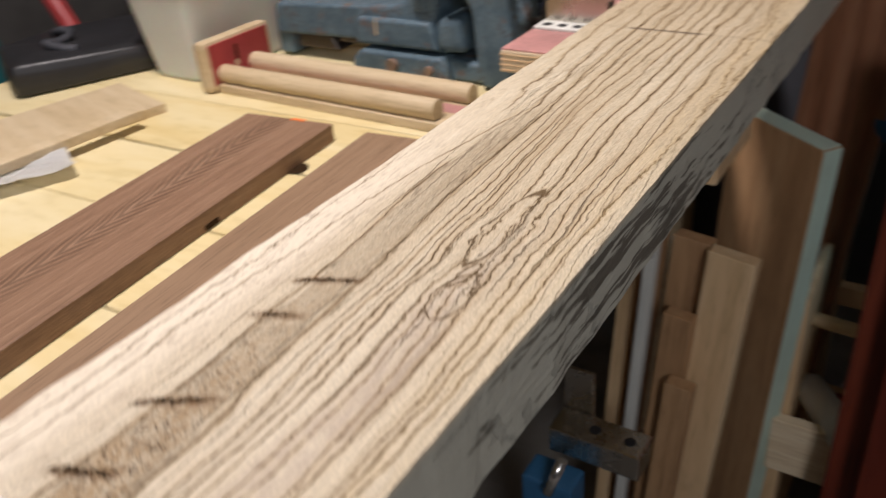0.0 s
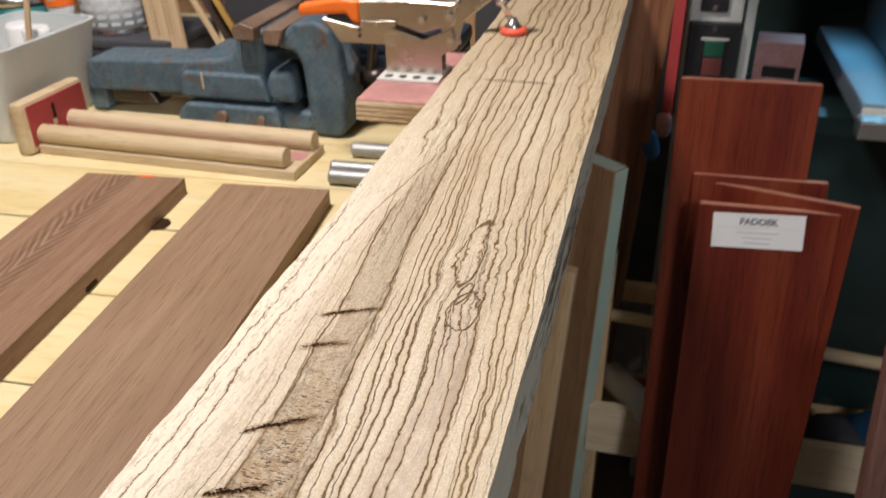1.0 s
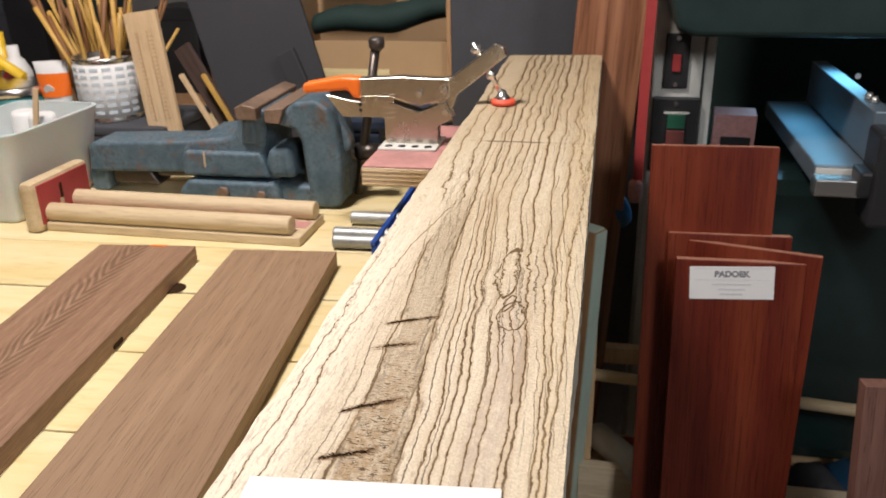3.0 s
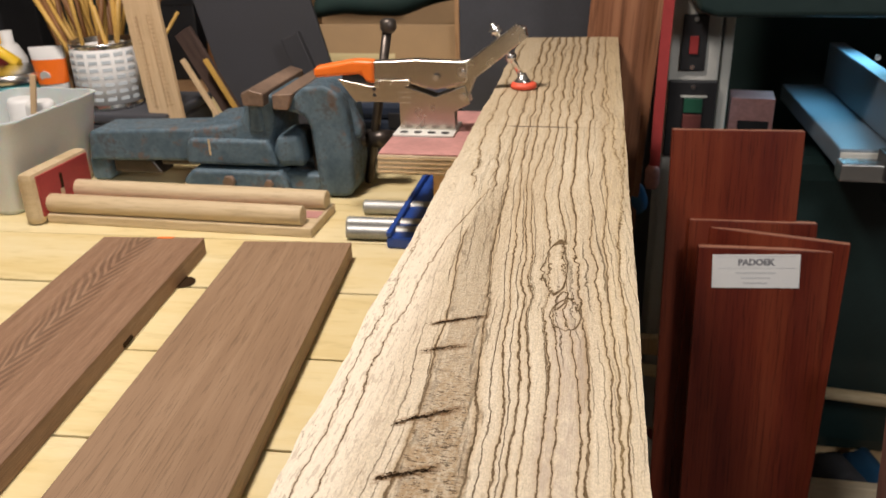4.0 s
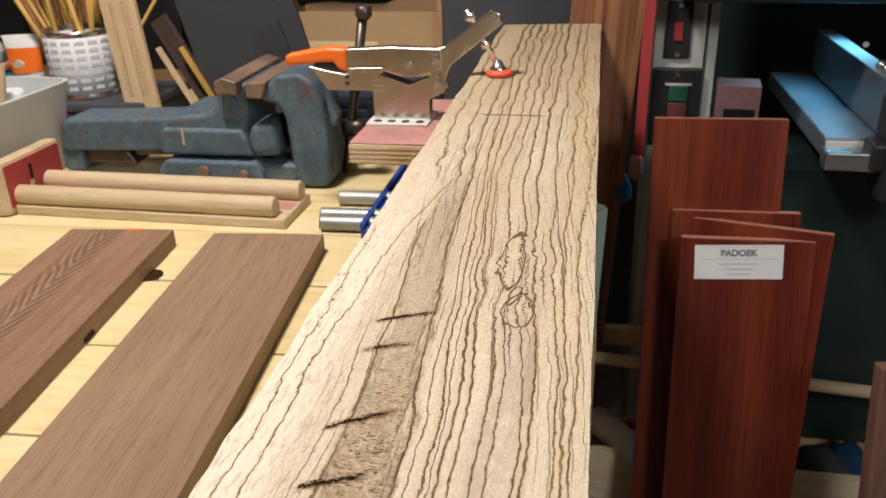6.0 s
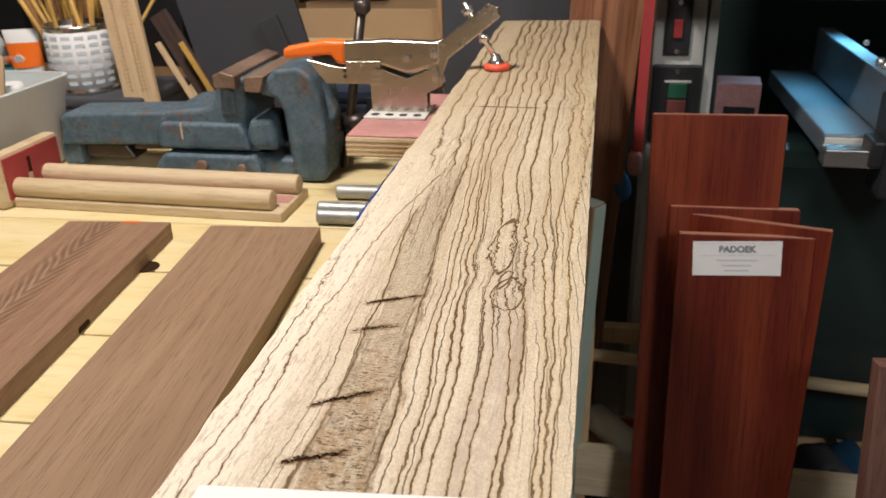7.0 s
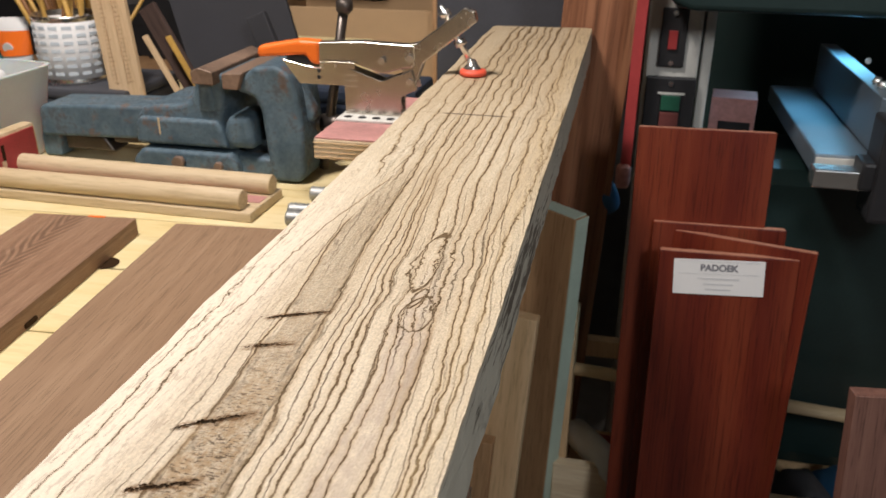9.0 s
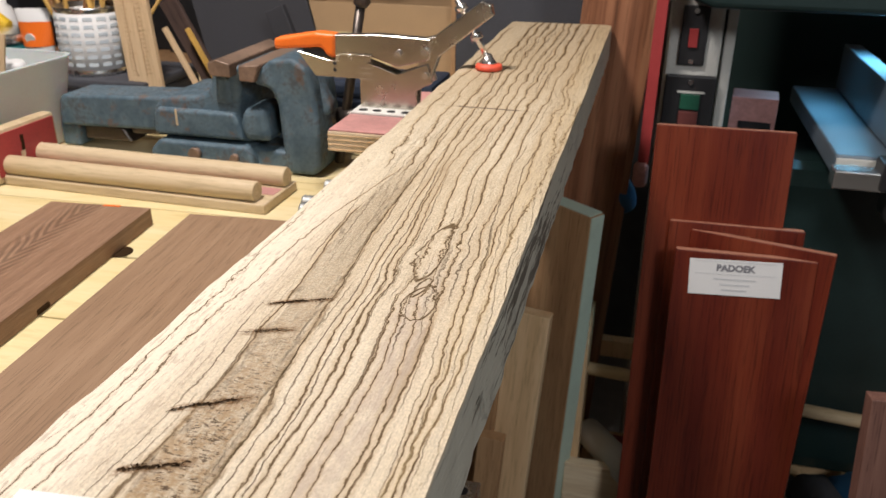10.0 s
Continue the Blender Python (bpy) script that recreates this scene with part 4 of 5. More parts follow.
bag = thing("black_tool_bag", "slack black tool bag lying on the bench beside the tub", "bag", (-0.955, 1.115, TOP), (0, 0, -27))
bm = box(B(), (-0.10, -0.13, 0.0), (0.07, 0.10, 0.045), 0.015)
bmesh.ops.subdivide_edges(bm, edges=list(bm.edges), cuts=2, use_grid_fill=True)
for v in bm.verts:
    if v.co.z > 0.01:
        v.co += Vector((0.004, 0.004, 0.010)) * noise.noise(v.co * 28)
part("body", bm, BLACK, bag, smooth=True)
part("strap", tube(B(), [(-0.06 + 0.012 * k, -0.05 + 0.02 * math.sin(k * 0.8), 0.050 + 0.004 * math.sin(k * 1.3)) for k in range(10)], 0.006, 10), SLATE, bag, "dark grey webbing strap")
tub = thing("plastic_tub", "frosted white plastic tub on the bench", "tub", (-0.798, 1.205, TOP), (0, 0, -2))


def tub_mesh(rows, loop=False):
    bm = B()
    rings = []
    for w, d, h in rows:
        ring = []
        for k in range(40):
            a = k * math.tau / 40
            c, s = math.cos(a), math.sin(a)
            ring.append(bm.verts.new((w * math.copysign(abs(c) ** 0.25, c), d * math.copysign(abs(s) ** 0.25, s), h)))
        rings.append(ring)
    for p, q in zip(rings, rings[1:] + rings[:1] if loop else rings[1:]):
        for k in range(40):
            bm.faces.new((p[k], p[(k + 1) % 40], q[(k + 1) % 40], q[k]))
    if not loop:
        bm.faces.new(rings[0][::-1]), bm.faces.new(rings[-1])
    return bm


part("body", tub_mesh(((0.046, 0.084, 0.0), (0.049, 0.088, 0.006), (0.070, 0.100, 0.122), (0.067, 0.097, 0.122), (0.045, 0.082, 0.004))), TUB, tub)
part("rim", tub_mesh(((0.0703, 0.1003, 0.1222), (0.0718, 0.1018, 0.1224), (0.0718, 0.1018, 0.1245), (0.0672, 0.0972, 0.1245), (0.0670, 0.0970, 0.1222)), True), TUB, tub)
for x, y in ((-0.818, 1.252), (-0.779, 1.238)):
    wx = thing("wax_block", "white round wax block lying in the tub", "wax", (x, y, TOP + 0.004), (0, 0, 0), "wax blocks in the tub")
    part("block", lathe(B(), [(0.016, 0.0), (0.019, 0.004), (0.019, 0.112), (0.016, 0.118)]), WHITE, wx)
st = thing("stir_stick", "thin bare wooden stirring stick standing in the tub", "stick", (-0.782, 1.195, TOP + 0.006), (-6, 8, 0))
part("stick", box(B(), (-0.004, -0.0015, 0.0), (0.004, 0.0015, 0.16), 0.0006), RULE, st)

navy = thing("navy_case", "dark navy plastic case standing behind the vice", "case", (-0.325, 1.46, TOP))
part("body", box(B(), (-0.072, -0.05, 0.0), (0.09, 0.06, 0.062), 0.006), NAVY, navy)
part("lid", box(B(), (-0.074, -0.052, 0.0622), (0.092, 0.062, 0.086), 0.007), NAVY, navy)
part("catch", box(B(), (-0.005, -0.0555, 0.050), (0.015, -0.0522, 0.072), 0.001), BLACK, navy)

ruler = thing("wooden_rule", "pale beech rule leaning upright behind the vice", "rule", (-0.675, 1.395, TOP), (-5, -8.0, -3))
blade = part("blade", box(B(), (-0.029, -0.004, 0.0), (0.029, 0.004, 0.245), 0.001), RULE, ruler)
for x in (-0.012, 0.006):
    part("scale_line", box(B(), (x, -0.0044, 0.075), (x + 0.0012, -0.0041, 0.215)), RULE_MARK, blade)
for k in range(22):
    for x in (-0.017, 0.008):
        part("tick", box(B(), (x, -0.0044, 0.078 + 0.0064 * k), (x + (0.007 if k % 5 else 0.010), -0.0041, 0.0788 + 0.0064 * k)), RULE_MARK, blade)

# ---- back: panel, sticks, box, sheet ----
pan = thing("black_board", "matt black board leaning at the back of the bench", "panel", (-0.50, 1.50, TOP), (-12, -17, 8))
part("sheet", box(B(), (-0.10, -0.006, 0.0), (0.085, 0.006, 0.30), 0.002), MATT_BLACK, pan)
pan2 = thing("black_board", "narrow black board edge leaning behind the vice", "panel", (-0.425, 1.45, TOP), (-8, -24, 0))
part("sheet", box(B(), (-0.012, -0.006, 0.0), (0.02, 0.006, 0.19), 0.002), MATT_BLACK, pan2)
for x, y, ln, ry, m, w, nm, lb in ((-0.580, 1.415, 0.155, -30, RULE, 0.007, "pale_stick", "pale bare wooden stick leaning behind the vice"), (-0.565, 1.44, 0.20, -30, DARK_BATTEN, 0.030, "dark_batten", "dark brown wooden batten leaning behind the vice"), (-0.545, 1.42, 0.155, -30, BRISTLE, 0.006, "yellow_stick", "yellowish wooden stick leaning behind the vice")):
    sk = thing(nm, lb, "stick", (x, y, TOP + 0.01), (-4, ry, 0))
    part("strip", box(B(), (-w / 2, -0.004, 0.0), (w / 2, 0.004, ln), 0.001), m, sk)
cb = thing("cardboard_box", "open brown cardboard box holding dark green cloth", "box", (-0.445, 1.78, TOP))
part("front", box(B(), (-0.17, -0.05, 0.0), (0.166, -0.046, 0.152), 0.001), CARD, cb)
part("back", box(B(), (-0.17, 0.20, 0.0), (0.166, 0.204, 0.24), 0.001), CARD, cb)
part("side", box(B(), (-0.174, -0.05, 0.0), (-0.170, 0.204, 0.215), 0.001), CARD, cb)
part("flap", box(B(), (-0.178, -0.055, 0.150), (-0.165, -0.048, 0.205), 0.001), CARD, cb)
part("side", box(B(), (0.166, -0.05, 0.0), (0.170, 0.204, 0.2), 0.001), CARD, cb)
part("tape", box(B(), (-0.10, -0.0508, 0.030), (0.05, -0.0502, 0.10)), PINE, cb, "yellowish packing tape")
cloth = thing("green_cloth", "rolled dark green cloth lying in the cardboard box", "cloth", (-0.44, 1.84, TOP + 0.15))
bm = B()
rings = []
for k in range(25):
    s = k / 24
    c = Vector((-0.14 + 0.30 * s, 0.02, 0.015 + 0.035 * s + 0.006 * math.sin(s * 9)))
    rr = 0.028 * (0.5 + 0.5 * math.sin(math.pi * (0.15 + 0.7 * s))) + 0.004 * noise.noise((s * 6, 0, 2))
    rings.append([bm.verts.new(c + Vector((0, rr * math.cos(a * math.tau / 20) * 1.3, rr * math.sin(a * math.tau / 20)))) for a in range(20)])
for p, q in zip(rings, rings[1:]):
    for a in range(20):
        f = bm.faces.new((p[a], q[a], q[(a + 1) % 20], p[(a + 1) % 20]))
        f.smooth = True
bm.faces.new(rings[0]), bm.faces.new(rings[-1][::-1])
bmesh.ops.recalc_face_normals(bm, faces=bm.faces)
part("roll", bm, GREEN_DARK, cloth)
pk = thing("parts_packet", "clear packet of small orange parts above the box", "packet", (-0.50, 1.90, TOP + 0.24))
part("bag", box(B(), (-0.10, -0.03, 0.0), (0.06, 0.03, 0.018), 0.006), WHITE, pk)
part("content", box(B(), (-0.05, -0.031, 0.018), (-0.015, 0.0, 0.03), 0.004), ORANGE, pk, "orange content")
sl = thing("charcoal_sheet", "tall charcoal grey sheet standing at the wall", "sheet", (-0.156, 1.70, 0.0))
part("sheet", box(B(), (-0.113, 0.0, 0.0), (0.115, 0.012, 1.45), 0.001), SLATE, sl)
part("edge_strip", box(B(), (-0.121, -0.002, 0.0), (-0.1131, 0.012, 1.45), 0.001), BROWN, sl, "brown wooden edge strip")

# ---- standing timber ----
tall = thing("tall_plank", "tall reddish brown striped plank leaning at the wall", "plank", (0.0, 1.48, 0.0), (-2.2, 3.2, 0))
part("plank", box(B(), (-0.10, 0.0, 0.0), (0.006, 0.025, 1.6), 0.0015), TALL, tall)
mp = thing("standing_plank", "thick brown plank with a pale waxed edge standing on end", "plank", (-0.023, 1.322, 0.0), (-1.0, 2.0, -34))
part("plank", box(B(), (-0.145, 0.0, 0.0), (-0.001, 0.028, 0.781), 0.0015), BROWN, mp)
part("waxed_edge", box(B(), (-0.001, 0.001, 0.002), (0.0012, 0.027, 0.7805), 0.0008), MINT, mp, "pale green waxed edge")
part("waxed_end", box(B(), (-0.142, 0.001, 0.7811), (-0.003, 0.027, 0.783), 0.0006), MINT, mp, "pale green waxed end")
for x, y, w, h, yaw, lean, m, lb in ((-0.099, 1.20, 0.055, 0.685, -6, 3.6, OAK, "light oak offcut standing on end"), (-0.150, 1.225, 0.045, 0.682, -4, 3.5, BROWN, "brown offcut standing on end against the bench"), (-0.142, 1.185, 0.036, 0.597, -4, 3.5, BROWN, "narrow brown offcut standing on end"), (-0.122, 1.160, 0.034, 0.515, -4, 3.5, BROWN, "short brown offcut standing on end"), (-0.215, 1.22, 0.020, 0.80, -5, 3.0, OAK, "narrow oak strip standing on end"), (-0.192, 1.235, 0.022, 0.80, -5, 3.0, BROWN, "narrow brown strip standing on end")):
    sp = thing("standing_offcut", lb, "offcut", (x, y, 0.0), (-1.5, lean, yaw), "offcuts standing on end")
    part("block", box(B(), (-w / 2, 0.0, 0.0), (w / 2, 0.020, h), 0.0015), m, sp)
post = thing("white_post", "slim grey-white post with a screw head", "post", (-0.178, 1.19, 0.0), (0, 3.2, 0))
part("post", box(B(), (-0.007, 0.0, 0.0), (0.007, 0.018, 0.80), 0.002), SAW_GREY, post)
part("screw", rod(B(), (0.0, -0.002, 0.68), (0.0, 0.0005, 0.68), 0.004, seg=12), BRIGHT, post)

stand = thing("support_stand", "galvanised bracket on a blue stand under the bench front", "stand", (-0.098, 1.03, 0.0))
arm = part("cross_bar", box(B(), (-0.085, -0.02, 0.510), (0.020, 0.02, 0.543), 0.002), STEEL, stand)
for x in (-0.038, 0.002):
    part("bolt_hole", rod(B(), (x, 0.0, 0.5431), (x, 0.0, 0.5437), 0.0065, seg=14), BLACK, arm)
part("angle_plate", box(B(), (-0.085, 0.021, 0.50), (-0.05, 0.026, 0.60), 0.001), STEEL, stand)
part("upright", box(B(), (-0.10, -0.06, 0.0), (-0.04, -0.021, 0.50), 0.004), LIGHTBLUE, stand, "blue painted upright")
part("wing_bolt", rod(B(), (-0.06, -0.075, 0.505), (-0.05, -0.06, 0.545), 0.006, seg=10), BRIGHT, stand)

# ---- padouk boards, leaning back on the saw ----
LEAN_BACK = -9.0
pads = ((0.1955, 1.277, 0.166, 0.768, 0.0), (0.182, 1.300, 0.172, 0.779, -15.0), (0.1855, 1.325, 0.164, 0.787, 0.0), (0.158, 1.352, 0.168, 0.905, 0.0))
for k, (x, y, w, h, yaw) in enumerate(pads):
    run = h / math.cos(radians(LEAN_BACK))
    pb = thing("padouk_board", "deep red padouk board standing on end" + (" with a white label" if k == 0 else ""), "board", (x + 0.012, y - h * math.tan(radians(-LEAN_BACK)), 0.004), (LEAN_BACK, -0.6, yaw), "padouk boards")
    part("plank", box(B(), (-w / 2, 0.0, 0.0), (w / 2, 0.015, run - 0.004), 0.0008), PADOUK, pb)
    part("sawn_end", box(B(), (-w / 2 + 0.001, 0.001, run - 0.0039), (w / 2 - 0.001, 0.014, run - 0.0035)), PADOUK_END, pb, "paler sawn end")
    if k == 0:
        lab = part("label", box(B(), (-0.0545, -0.0006, -0.0228), (0.0545, 0.0, 0.0228), 0.0), WHITE, pb, "white printed paper label")
        lab.matrix_basis = pose(-0.0095, -0.0002, run - 0.0335, 0, -2.5, 0)
        words("PADOEK", 0.0115, PRINT, lab, (0, -0.0008, 0.0085), (90, 0, 0), "lettering", 0.0005)
        for z, wd in ((-0.002, 0.050), (-0.009, 0.036), (-0.016, 0.030)):
            part("print_bar", box(B(), (-wd / 2, -0.0009, z - 0.001), (wd / 2, -0.0007, z + 0.001)), FAINT, lab)
        for z in (0.0045, 0.0200):
            part("print_rule", box(B(), (-0.048, -0.0009, z - 0.0003), (0.048, -0.0007, z + 0.0003)), FAINT, lab)

# ---- bandsaw ----
saw = thing("bandsaw", "dark green bandsaw with a grey switch column and iron table", "bandsaw", (0.2, 1.6, 0.0))
col = part("column", box(B(), (-0.117, -0.02, 0.0), (-0.041, 0.12, 1.6), 0.004), SAW_GREY, saw)
part("column_cover", box(B(), (-0.037, -0.012, 0.0), (-0.022, 0.12, 1.6), 0.003), SAW_GREY, saw)
sw = part("rocker_switch", box(B(), (-0.101, -0.026, 0.938), (-0.063, -0.0205, 1.024), 0.002), BLACK, saw)
part("rocker", box(B(), (-0.089, -0.030, 0.965), (-0.076, -0.0262, 0.992), 0.001), RED_BTN, sw, "red rocker")
for z in (0.944, 1.017):
    part("screw", rod(B(), (-0.082, -0.0285, z), (-0.082, -0.0262, z), 0.0038, seg=12), BRIGHT, sw)
sb = part("start_stop_box", box(B(), (-0.115, -0.030, 0.80), (-0.041, -0.0205, 0.924), 0.003), BLACK, saw)
part("start_button", box(B(), (-0.090, -0.035, 0.874), (-0.062, -0.0302, 0.897), 0.001), GREEN_BTN, sb, "green start button")
part("stop_button", box(B(), (-0.090, -0.037, 0.845), (-0.062, -0.0302, 0.871), 0.001), RED_STOP, sb, "red stop button")
part("frame_line", box(B(), (-0.096, -0.0325, 0.898), (-0.056, -0.0302, 0.901)), SAW_GREY, sb)
part("screw", rod(B(), (-0.078, -0.0325, 0.914), (-0.078, -0.0302, 0.914), 0.004, seg=12), BRIGHT, sb)
tbl = part("table", box(B(), (0.103, -0.20, 0.842), (0.55, 0.21, 0.87), 0.003), CAST, saw)
part("slot_edge", box(B(), (0.105, -0.2035, 0.838), (0.55, -0.2005, 0.866), 0.001), SAW_GREY, tbl)
part("fence_rail", box(B(), (0.097, -0.245, 0.838), (0.55, -0.215, 0.862), 0.002), BRIGHT, saw, "bright steel fence rail")
part("rail_clamp", box(B(), (0.150, -0.252, 0.840), (0.182, -0.206, 0.876), 0.004), BLACK, saw)
fen = part("fence", box(B(), (0.170, -0.195, 0.873), (0.196, 0.20, 0.946), 0.002), CAST, saw)
for y in (-0.14, -0.115):
    part("knob", lathe(B(), [(0.006, 0.0), (0.007, 0.004), (0.004, 0.010)], (0.183, y, 0.9462), 16), BRIGHT, fen)
part("fence_carrier", box(B(), (0.165, -0.26, 0.80), (0.26, -0.196, 0.93), 0.006), BLACK, saw)
part("carrier_lever", rod(B(), (0.21, -0.265, 0.80), (0.24, -0.30, 0.775), 0.011, seg=16), RED_BTN, saw, "red lever knob")
bm = slab(B(), [(-0.105, 1.60), (-0.105, 1.075), (-0.095, 1.045), (-0.070, 1.036), (0.62, 1.036), (0.62, 1.60)], -0.15, 0.02, 0.008)
part("upper_housing", bm, SAW_GREEN, saw, "dark green upper wheel housing")
part("blade_guard", box(B(), (0.30, 0.03, 0.93), (0.33, 0.06, 1.035), 0.003), BLACK, saw)
part("blade", box(B(), (0.3132, 0.024, 0.871), (0.3144, 0.036, 0.935)), BRIGHT, saw)
part("lower_housing", box(B(), (0.03, -0.10, 0.30), (0.60, 0.10, 0.82), 0.03), SAW_GREEN, saw, "dark green lower wheel housing")
part("pedestal", box(B(), (0.03, -0.06, 0.0), (0.60, 0.10, 0.299), 0.01), SAW_GREEN, saw)
# two added bright discs, fixed to nothing, stand for small glints past the fence
for x in (0.205, 0.228):
    part("glint_screw", rod(B(), (x, 0.118, 0.935), (x, 0.122, 0.935), 0.005, seg=12), BRIGHT, saw)
# added dark sheet in place of the dim, cluttered depth behind the saw
part("back_plate", box(B(), (-0.02, 0.40, 0.60), (0.62, 0.41, 1.035)), GREEN_DARK, saw)

rs = thing("red_strap", "faded red strap hanging beside the saw column", "strap", (0.068, 1.475, 0.80), (0, 0, 0))
bm = B()
prev = None
for k in range(15):
    s = k / 14
    c = Vector((-0.002 + 0.012 * s - 0.004 * math.sin(s * 3), 0.0, 0.55 * s))
    row = [bm.verts.new(c + Vector((dx, dy, 0))) for dx, dy in ((-0.0075, -0.002), (0.0075, -0.002), (0.0075, 0.002), (-0.0075, 0.002))]
    if prev:
        for a in range(4):
            bm.faces.new((prev[a], prev[(a + 1) % 4], row[(a + 1) % 4], row[a]))
    else:
        bm.faces.new(row[::-1])
    prev = row
bm.faces.new(prev)
part("webbing", bm, RED_STRIP, rs)
part("tip", lathe(B(), [(0.008, -0.022), (0.011, -0.015), (0.011, 0.008), (0.007, 0.014)], (-0.004, 0, 0), 16), RED_TOP, rs, "pinkish worn tip")
bc = thing("blue_cloth", "crumpled blue cloth behind the padouk boards", "cloth", (0.045, 1.52, 0.745))
bm = B()
bmesh.ops.create_icosphere(bm, subdivisions=3, radius=0.022)
for v in bm.verts:
    v.co = Vector((v.co.x * 0.8, v.co.y * 0.6, v.co.z * 1.3)) * (1 + 0.35 * noise.noise(v.co * 45))
part("fold", bm, LIGHTBLUE, bc, smooth=True)
pbx = thing("small_carton", "small faded pink carton on a shelf of the saw", "carton", (0.225, 1.655, 0.812), (0, 0, -6))
part("carton", box(B(), (-0.032, -0.03, 0.0), (0.036, 0.03, 0.073), 0.001), RED_TOP, pbx)
part("print_stripe", box(B(), (-0.018, -0.0308, 0.018), (0.03, -0.0302, 0.036)), BLACK, pbx, "dark printed stripes")
shf = thing("saw_shelf", "small dark shelf beside the saw column", "shelf", (0.23, 1.66, 0.80))
part("board", box(B(), (-0.05, -0.04, 0.0), (0.05, 0.04, 0.0115), 0.001), SLATE, shf)
part("bracket", box(B(), (-0.05, 0.03, -0.06), (-0.04, 0.04, -0.0002)), SLATE, shf)

# ---- crate and clutter on the right ----
crate = thing("wooden_crate", "open pale wooden crate of odds and ends", "crate", (0.0, 1.33, 0.0))
part("front_panel", box(B(), (0.0, 0.0, 0.28), (0.30, 0.018, 0.372), 0.002), CRATE_PINE, crate)
part("side_panel", slab(B(), [(0.0, 0.0), (0.0, 0.55), (0.008, 0.565), (0.018, 0.565), (0.018, 0.0)], 0.019, 0.45, 0.0), OAK, crate)
part("side_panel", box(B(), (0.60, 0.0, 0.0), (0.618, 0.22, 0.42), 0.002), OAK, crate)
part("bottom", box(B(), (0.019, 0.019, 0.27), (0.599, 0.22, 0.285), 0.001), OAK, crate)
part("front_panel", box(B(), (0.302, 0.0, 0.28), (0.599, 0.018, 0.360), 0.002), CRATE_PINE, crate)
part("rail", rod(B(), (0.018, 0.09, 0.490), (0.599, 0.09, 0.452), 0.010), PINE_Y, crate)
part("rail", box(B(), (0.018, 0.19, 0.455), (0.599, 0.21, 0.487), 0.002), OAK, crate)
for x, y, z, r, ln, rz, m, nm, lb in ((0.062, 1.385, 0.365, 0.023, 0.14, 40, SAW_GREY, "grey_canister", "grey cylindrical canister lying in the crate"), (0.33, 1.40, 0.31, 0.022, 0.12, -25, BLACK, "black_pouch", "black soft pouch lying in the crate"), (0.38, 1.39, 0.325, 0.035, 0.08, 15, SLATE, "dark_bundle", "dark bundle lying in the crate"), (0.31, 1.37, 0.30, 0.012, 0.09, 70, WHITE, "white_tube", "small white tube lying in the crate"), (0.10, 1.42, 0.33, 0.03, 0.10, 60, RED_PAINT, "red_cable", "coil of red cable lying in the crate"), (0.44, 1.42, 0.31, 0.028, 0.12, 5, LIGHTBLUE, "blue_case", "blue case lying in the crate")):
    ob = thing(nm, lb, "clutter", (x, y, z), (0, -50 if nm == "grey_canister" else 0, rz))
    bm = B()
    lathe(bm, [(r * 0.7, -ln / 2), (r, -ln / 2 + 0.006), (r * 1.03, 0), (r, ln / 2 - 0.006), (r * 0.75, ln / 2)], seg=24)
    bmesh.ops.rotate(bm, verts=bm.verts, matrix=Matrix.Rotation(radians(80), 3, "X"))
    if m in (BLACK, SLATE, RED_PAINT, LIGHTBLUE):
        for v in bm.verts:
            v.co *= 1 + 0.3 * noise.noise(v.co * 30 + Vector((x * 50, 0, 0)))
    part("body", bm, m, ob)
drk = thing("dark_plank", "dark purple-brown plank leaning in front of the crate", "plank", (0.385, 1.02, 0.0), (-6.5, -2.0, 4))
part("plank", box(B(), (-0.035, 0.0, 0.0), (0.095, 0.022, 0.705), 0.0015), PURPLE_WOOD, drk)

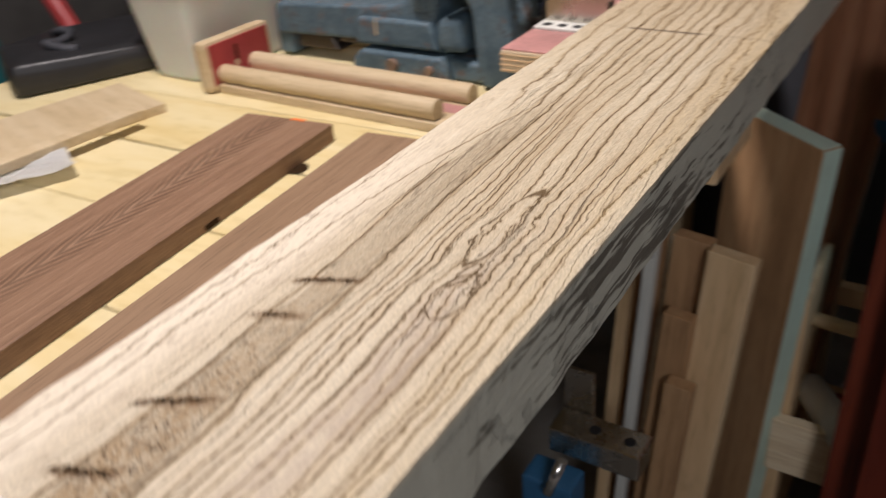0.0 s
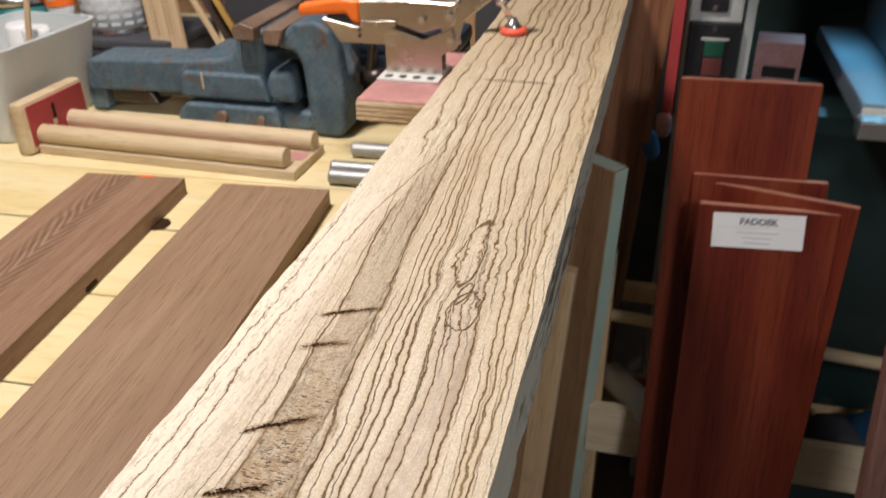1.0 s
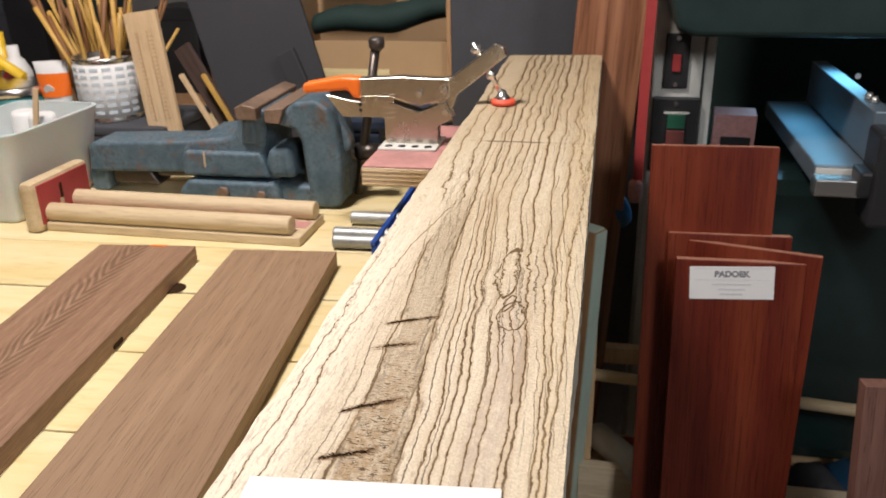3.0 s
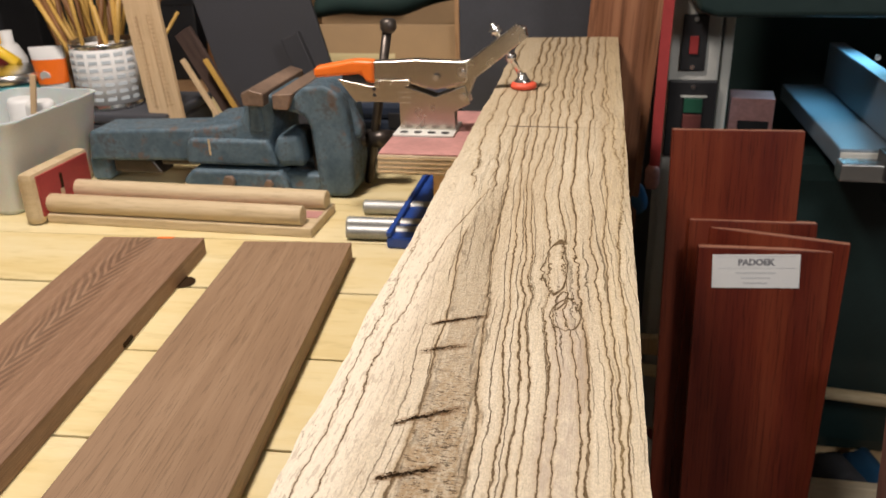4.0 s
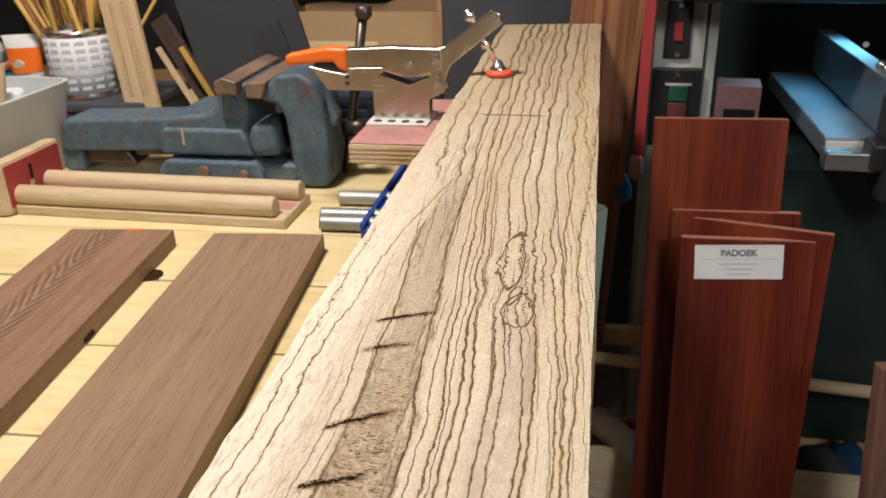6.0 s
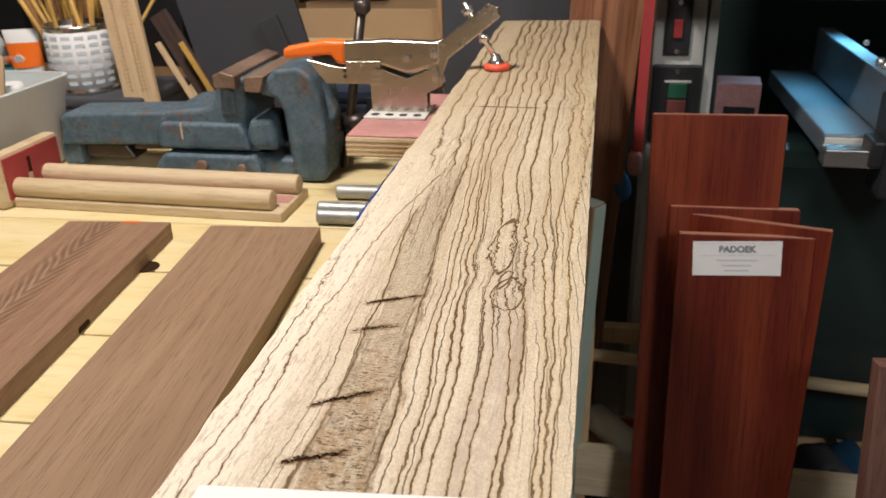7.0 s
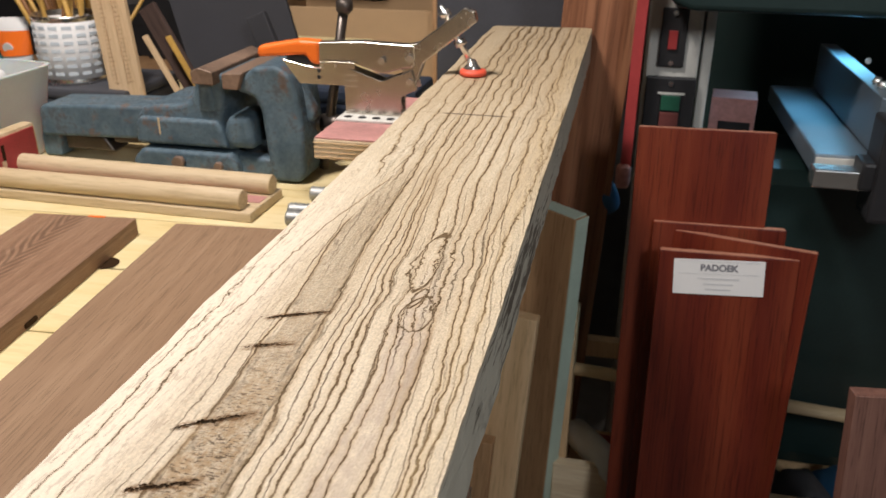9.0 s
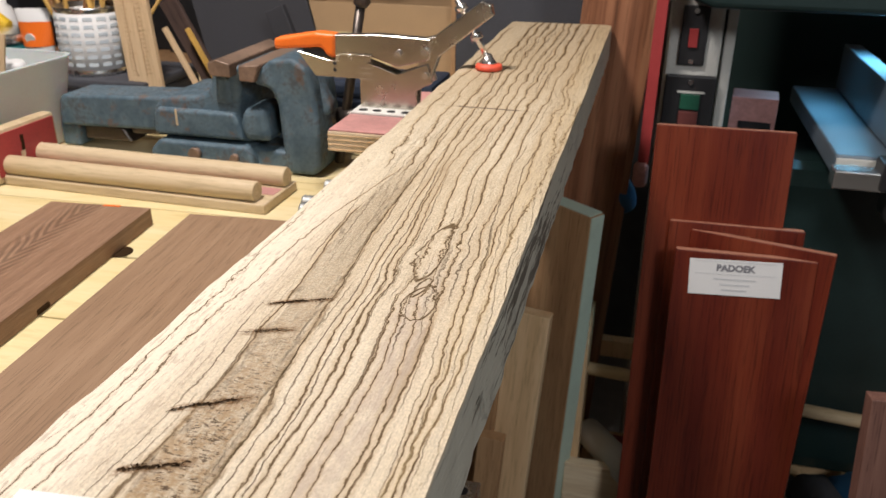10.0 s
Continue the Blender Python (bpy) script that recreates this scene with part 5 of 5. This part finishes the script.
# ---- far end of the bench ----
tanb = thing("tan_panel", "tan plywood panel standing past the bench end", "panel", (-1.52, 1.15, 0.0), (0, -12, 10))
part("sheet", box(B(), (-0.16, 0.0, 0.0), (0.06, 0.018, 1.15), 0.001), RULE, tanb)
blk = thing("black_machine", "black machine housing standing past the bench end", "machine", (-1.20, 1.20, 0.0))
part("body", box(B(), (-0.16, -0.10, 0.0), (0.17, 0.12, 0.70), 0.012), BLACK, blk)
part("tray", box(B(), (-0.18, -0.14, 0.701), (0.20, 0.02, 0.722), 0.004), BLACK, blk)
part("plate", box(B(), (0.07, -0.05, 0.723), (0.115, -0.04, 0.80), 0.002), BRIGHT, blk, "bright metal plate")
hose = thing("red_hose", "red rubber hose bent over the machine", "hose", (-1.26, 1.22, 0.72))
pts = [(-0.06 + 0.16 * k / 12, 0.02, 0.03 + 0.20 * (1 - (k / 12) ** 1.6)) for k in range(13)]
part("pipe", tube(B(), pts, 0.016, 14), RED_STRIP, hose)
gb = thing("green_bottle", "dusty green bottle standing on the machine", "bottle", (-1.34, 1.14, 0.722))
part("body", lathe(B(), [(0.032, 0.0), (0.035, 0.005), (0.035, 0.10), (0.014, 0.14), (0.014, 0.19)]), TEAL, gb)
wj = thing("white_jar", "white jar standing on the machine", "jar", (-1.10, 1.26, 0.70))
part("body", lathe(B(), [(0.03, 0.0), (0.033, 0.005), (0.033, 0.09), (0.026, 0.10)]), WHITE, wj)

# ---- shelf of dim clutter along the back wall ----
shelf = thing("back_shelf", "dim wooden shelf along the back wall", "shelf", (-0.9, 2.10, 0.78))
part("board", box(B(), (-1.2, -0.14, 0.0), (0.55, 0.19, 0.022), 0.002), BROWN, shelf)
for x in (-1.1, -0.3, 0.5):
    part("support", box(B(), (x - 0.02, 0.10, -0.78), (x + 0.02, 0.18, -0.0005)), BROWN, shelf)
for k in range(13):
    x = -2.0 + k * 0.125 + random.uniform(-0.02, 0.02)
    h = random.uniform(0.10, 0.30)
    m = random.choice((SLATE, BLACK, AMBER, BLACK, GREEN_DARK, SLATE))
    sb_ = thing("storage_carton", "dim carton standing on the back shelf", "carton", (x, 2.12 + random.uniform(-0.03, 0.03), 0.8025), (0, 0, random.uniform(-8, 8)), "cartons on the back shelf")
    part("carton", box(B(), (-0.05, -0.06, 0.0), (0.05, 0.06, h), 0.004), m, sb_)
    part("lid", box(B(), (-0.0515, -0.0615, h - 0.03), (0.0515, 0.0615, h + 0.002), 0.003), m, sb_)
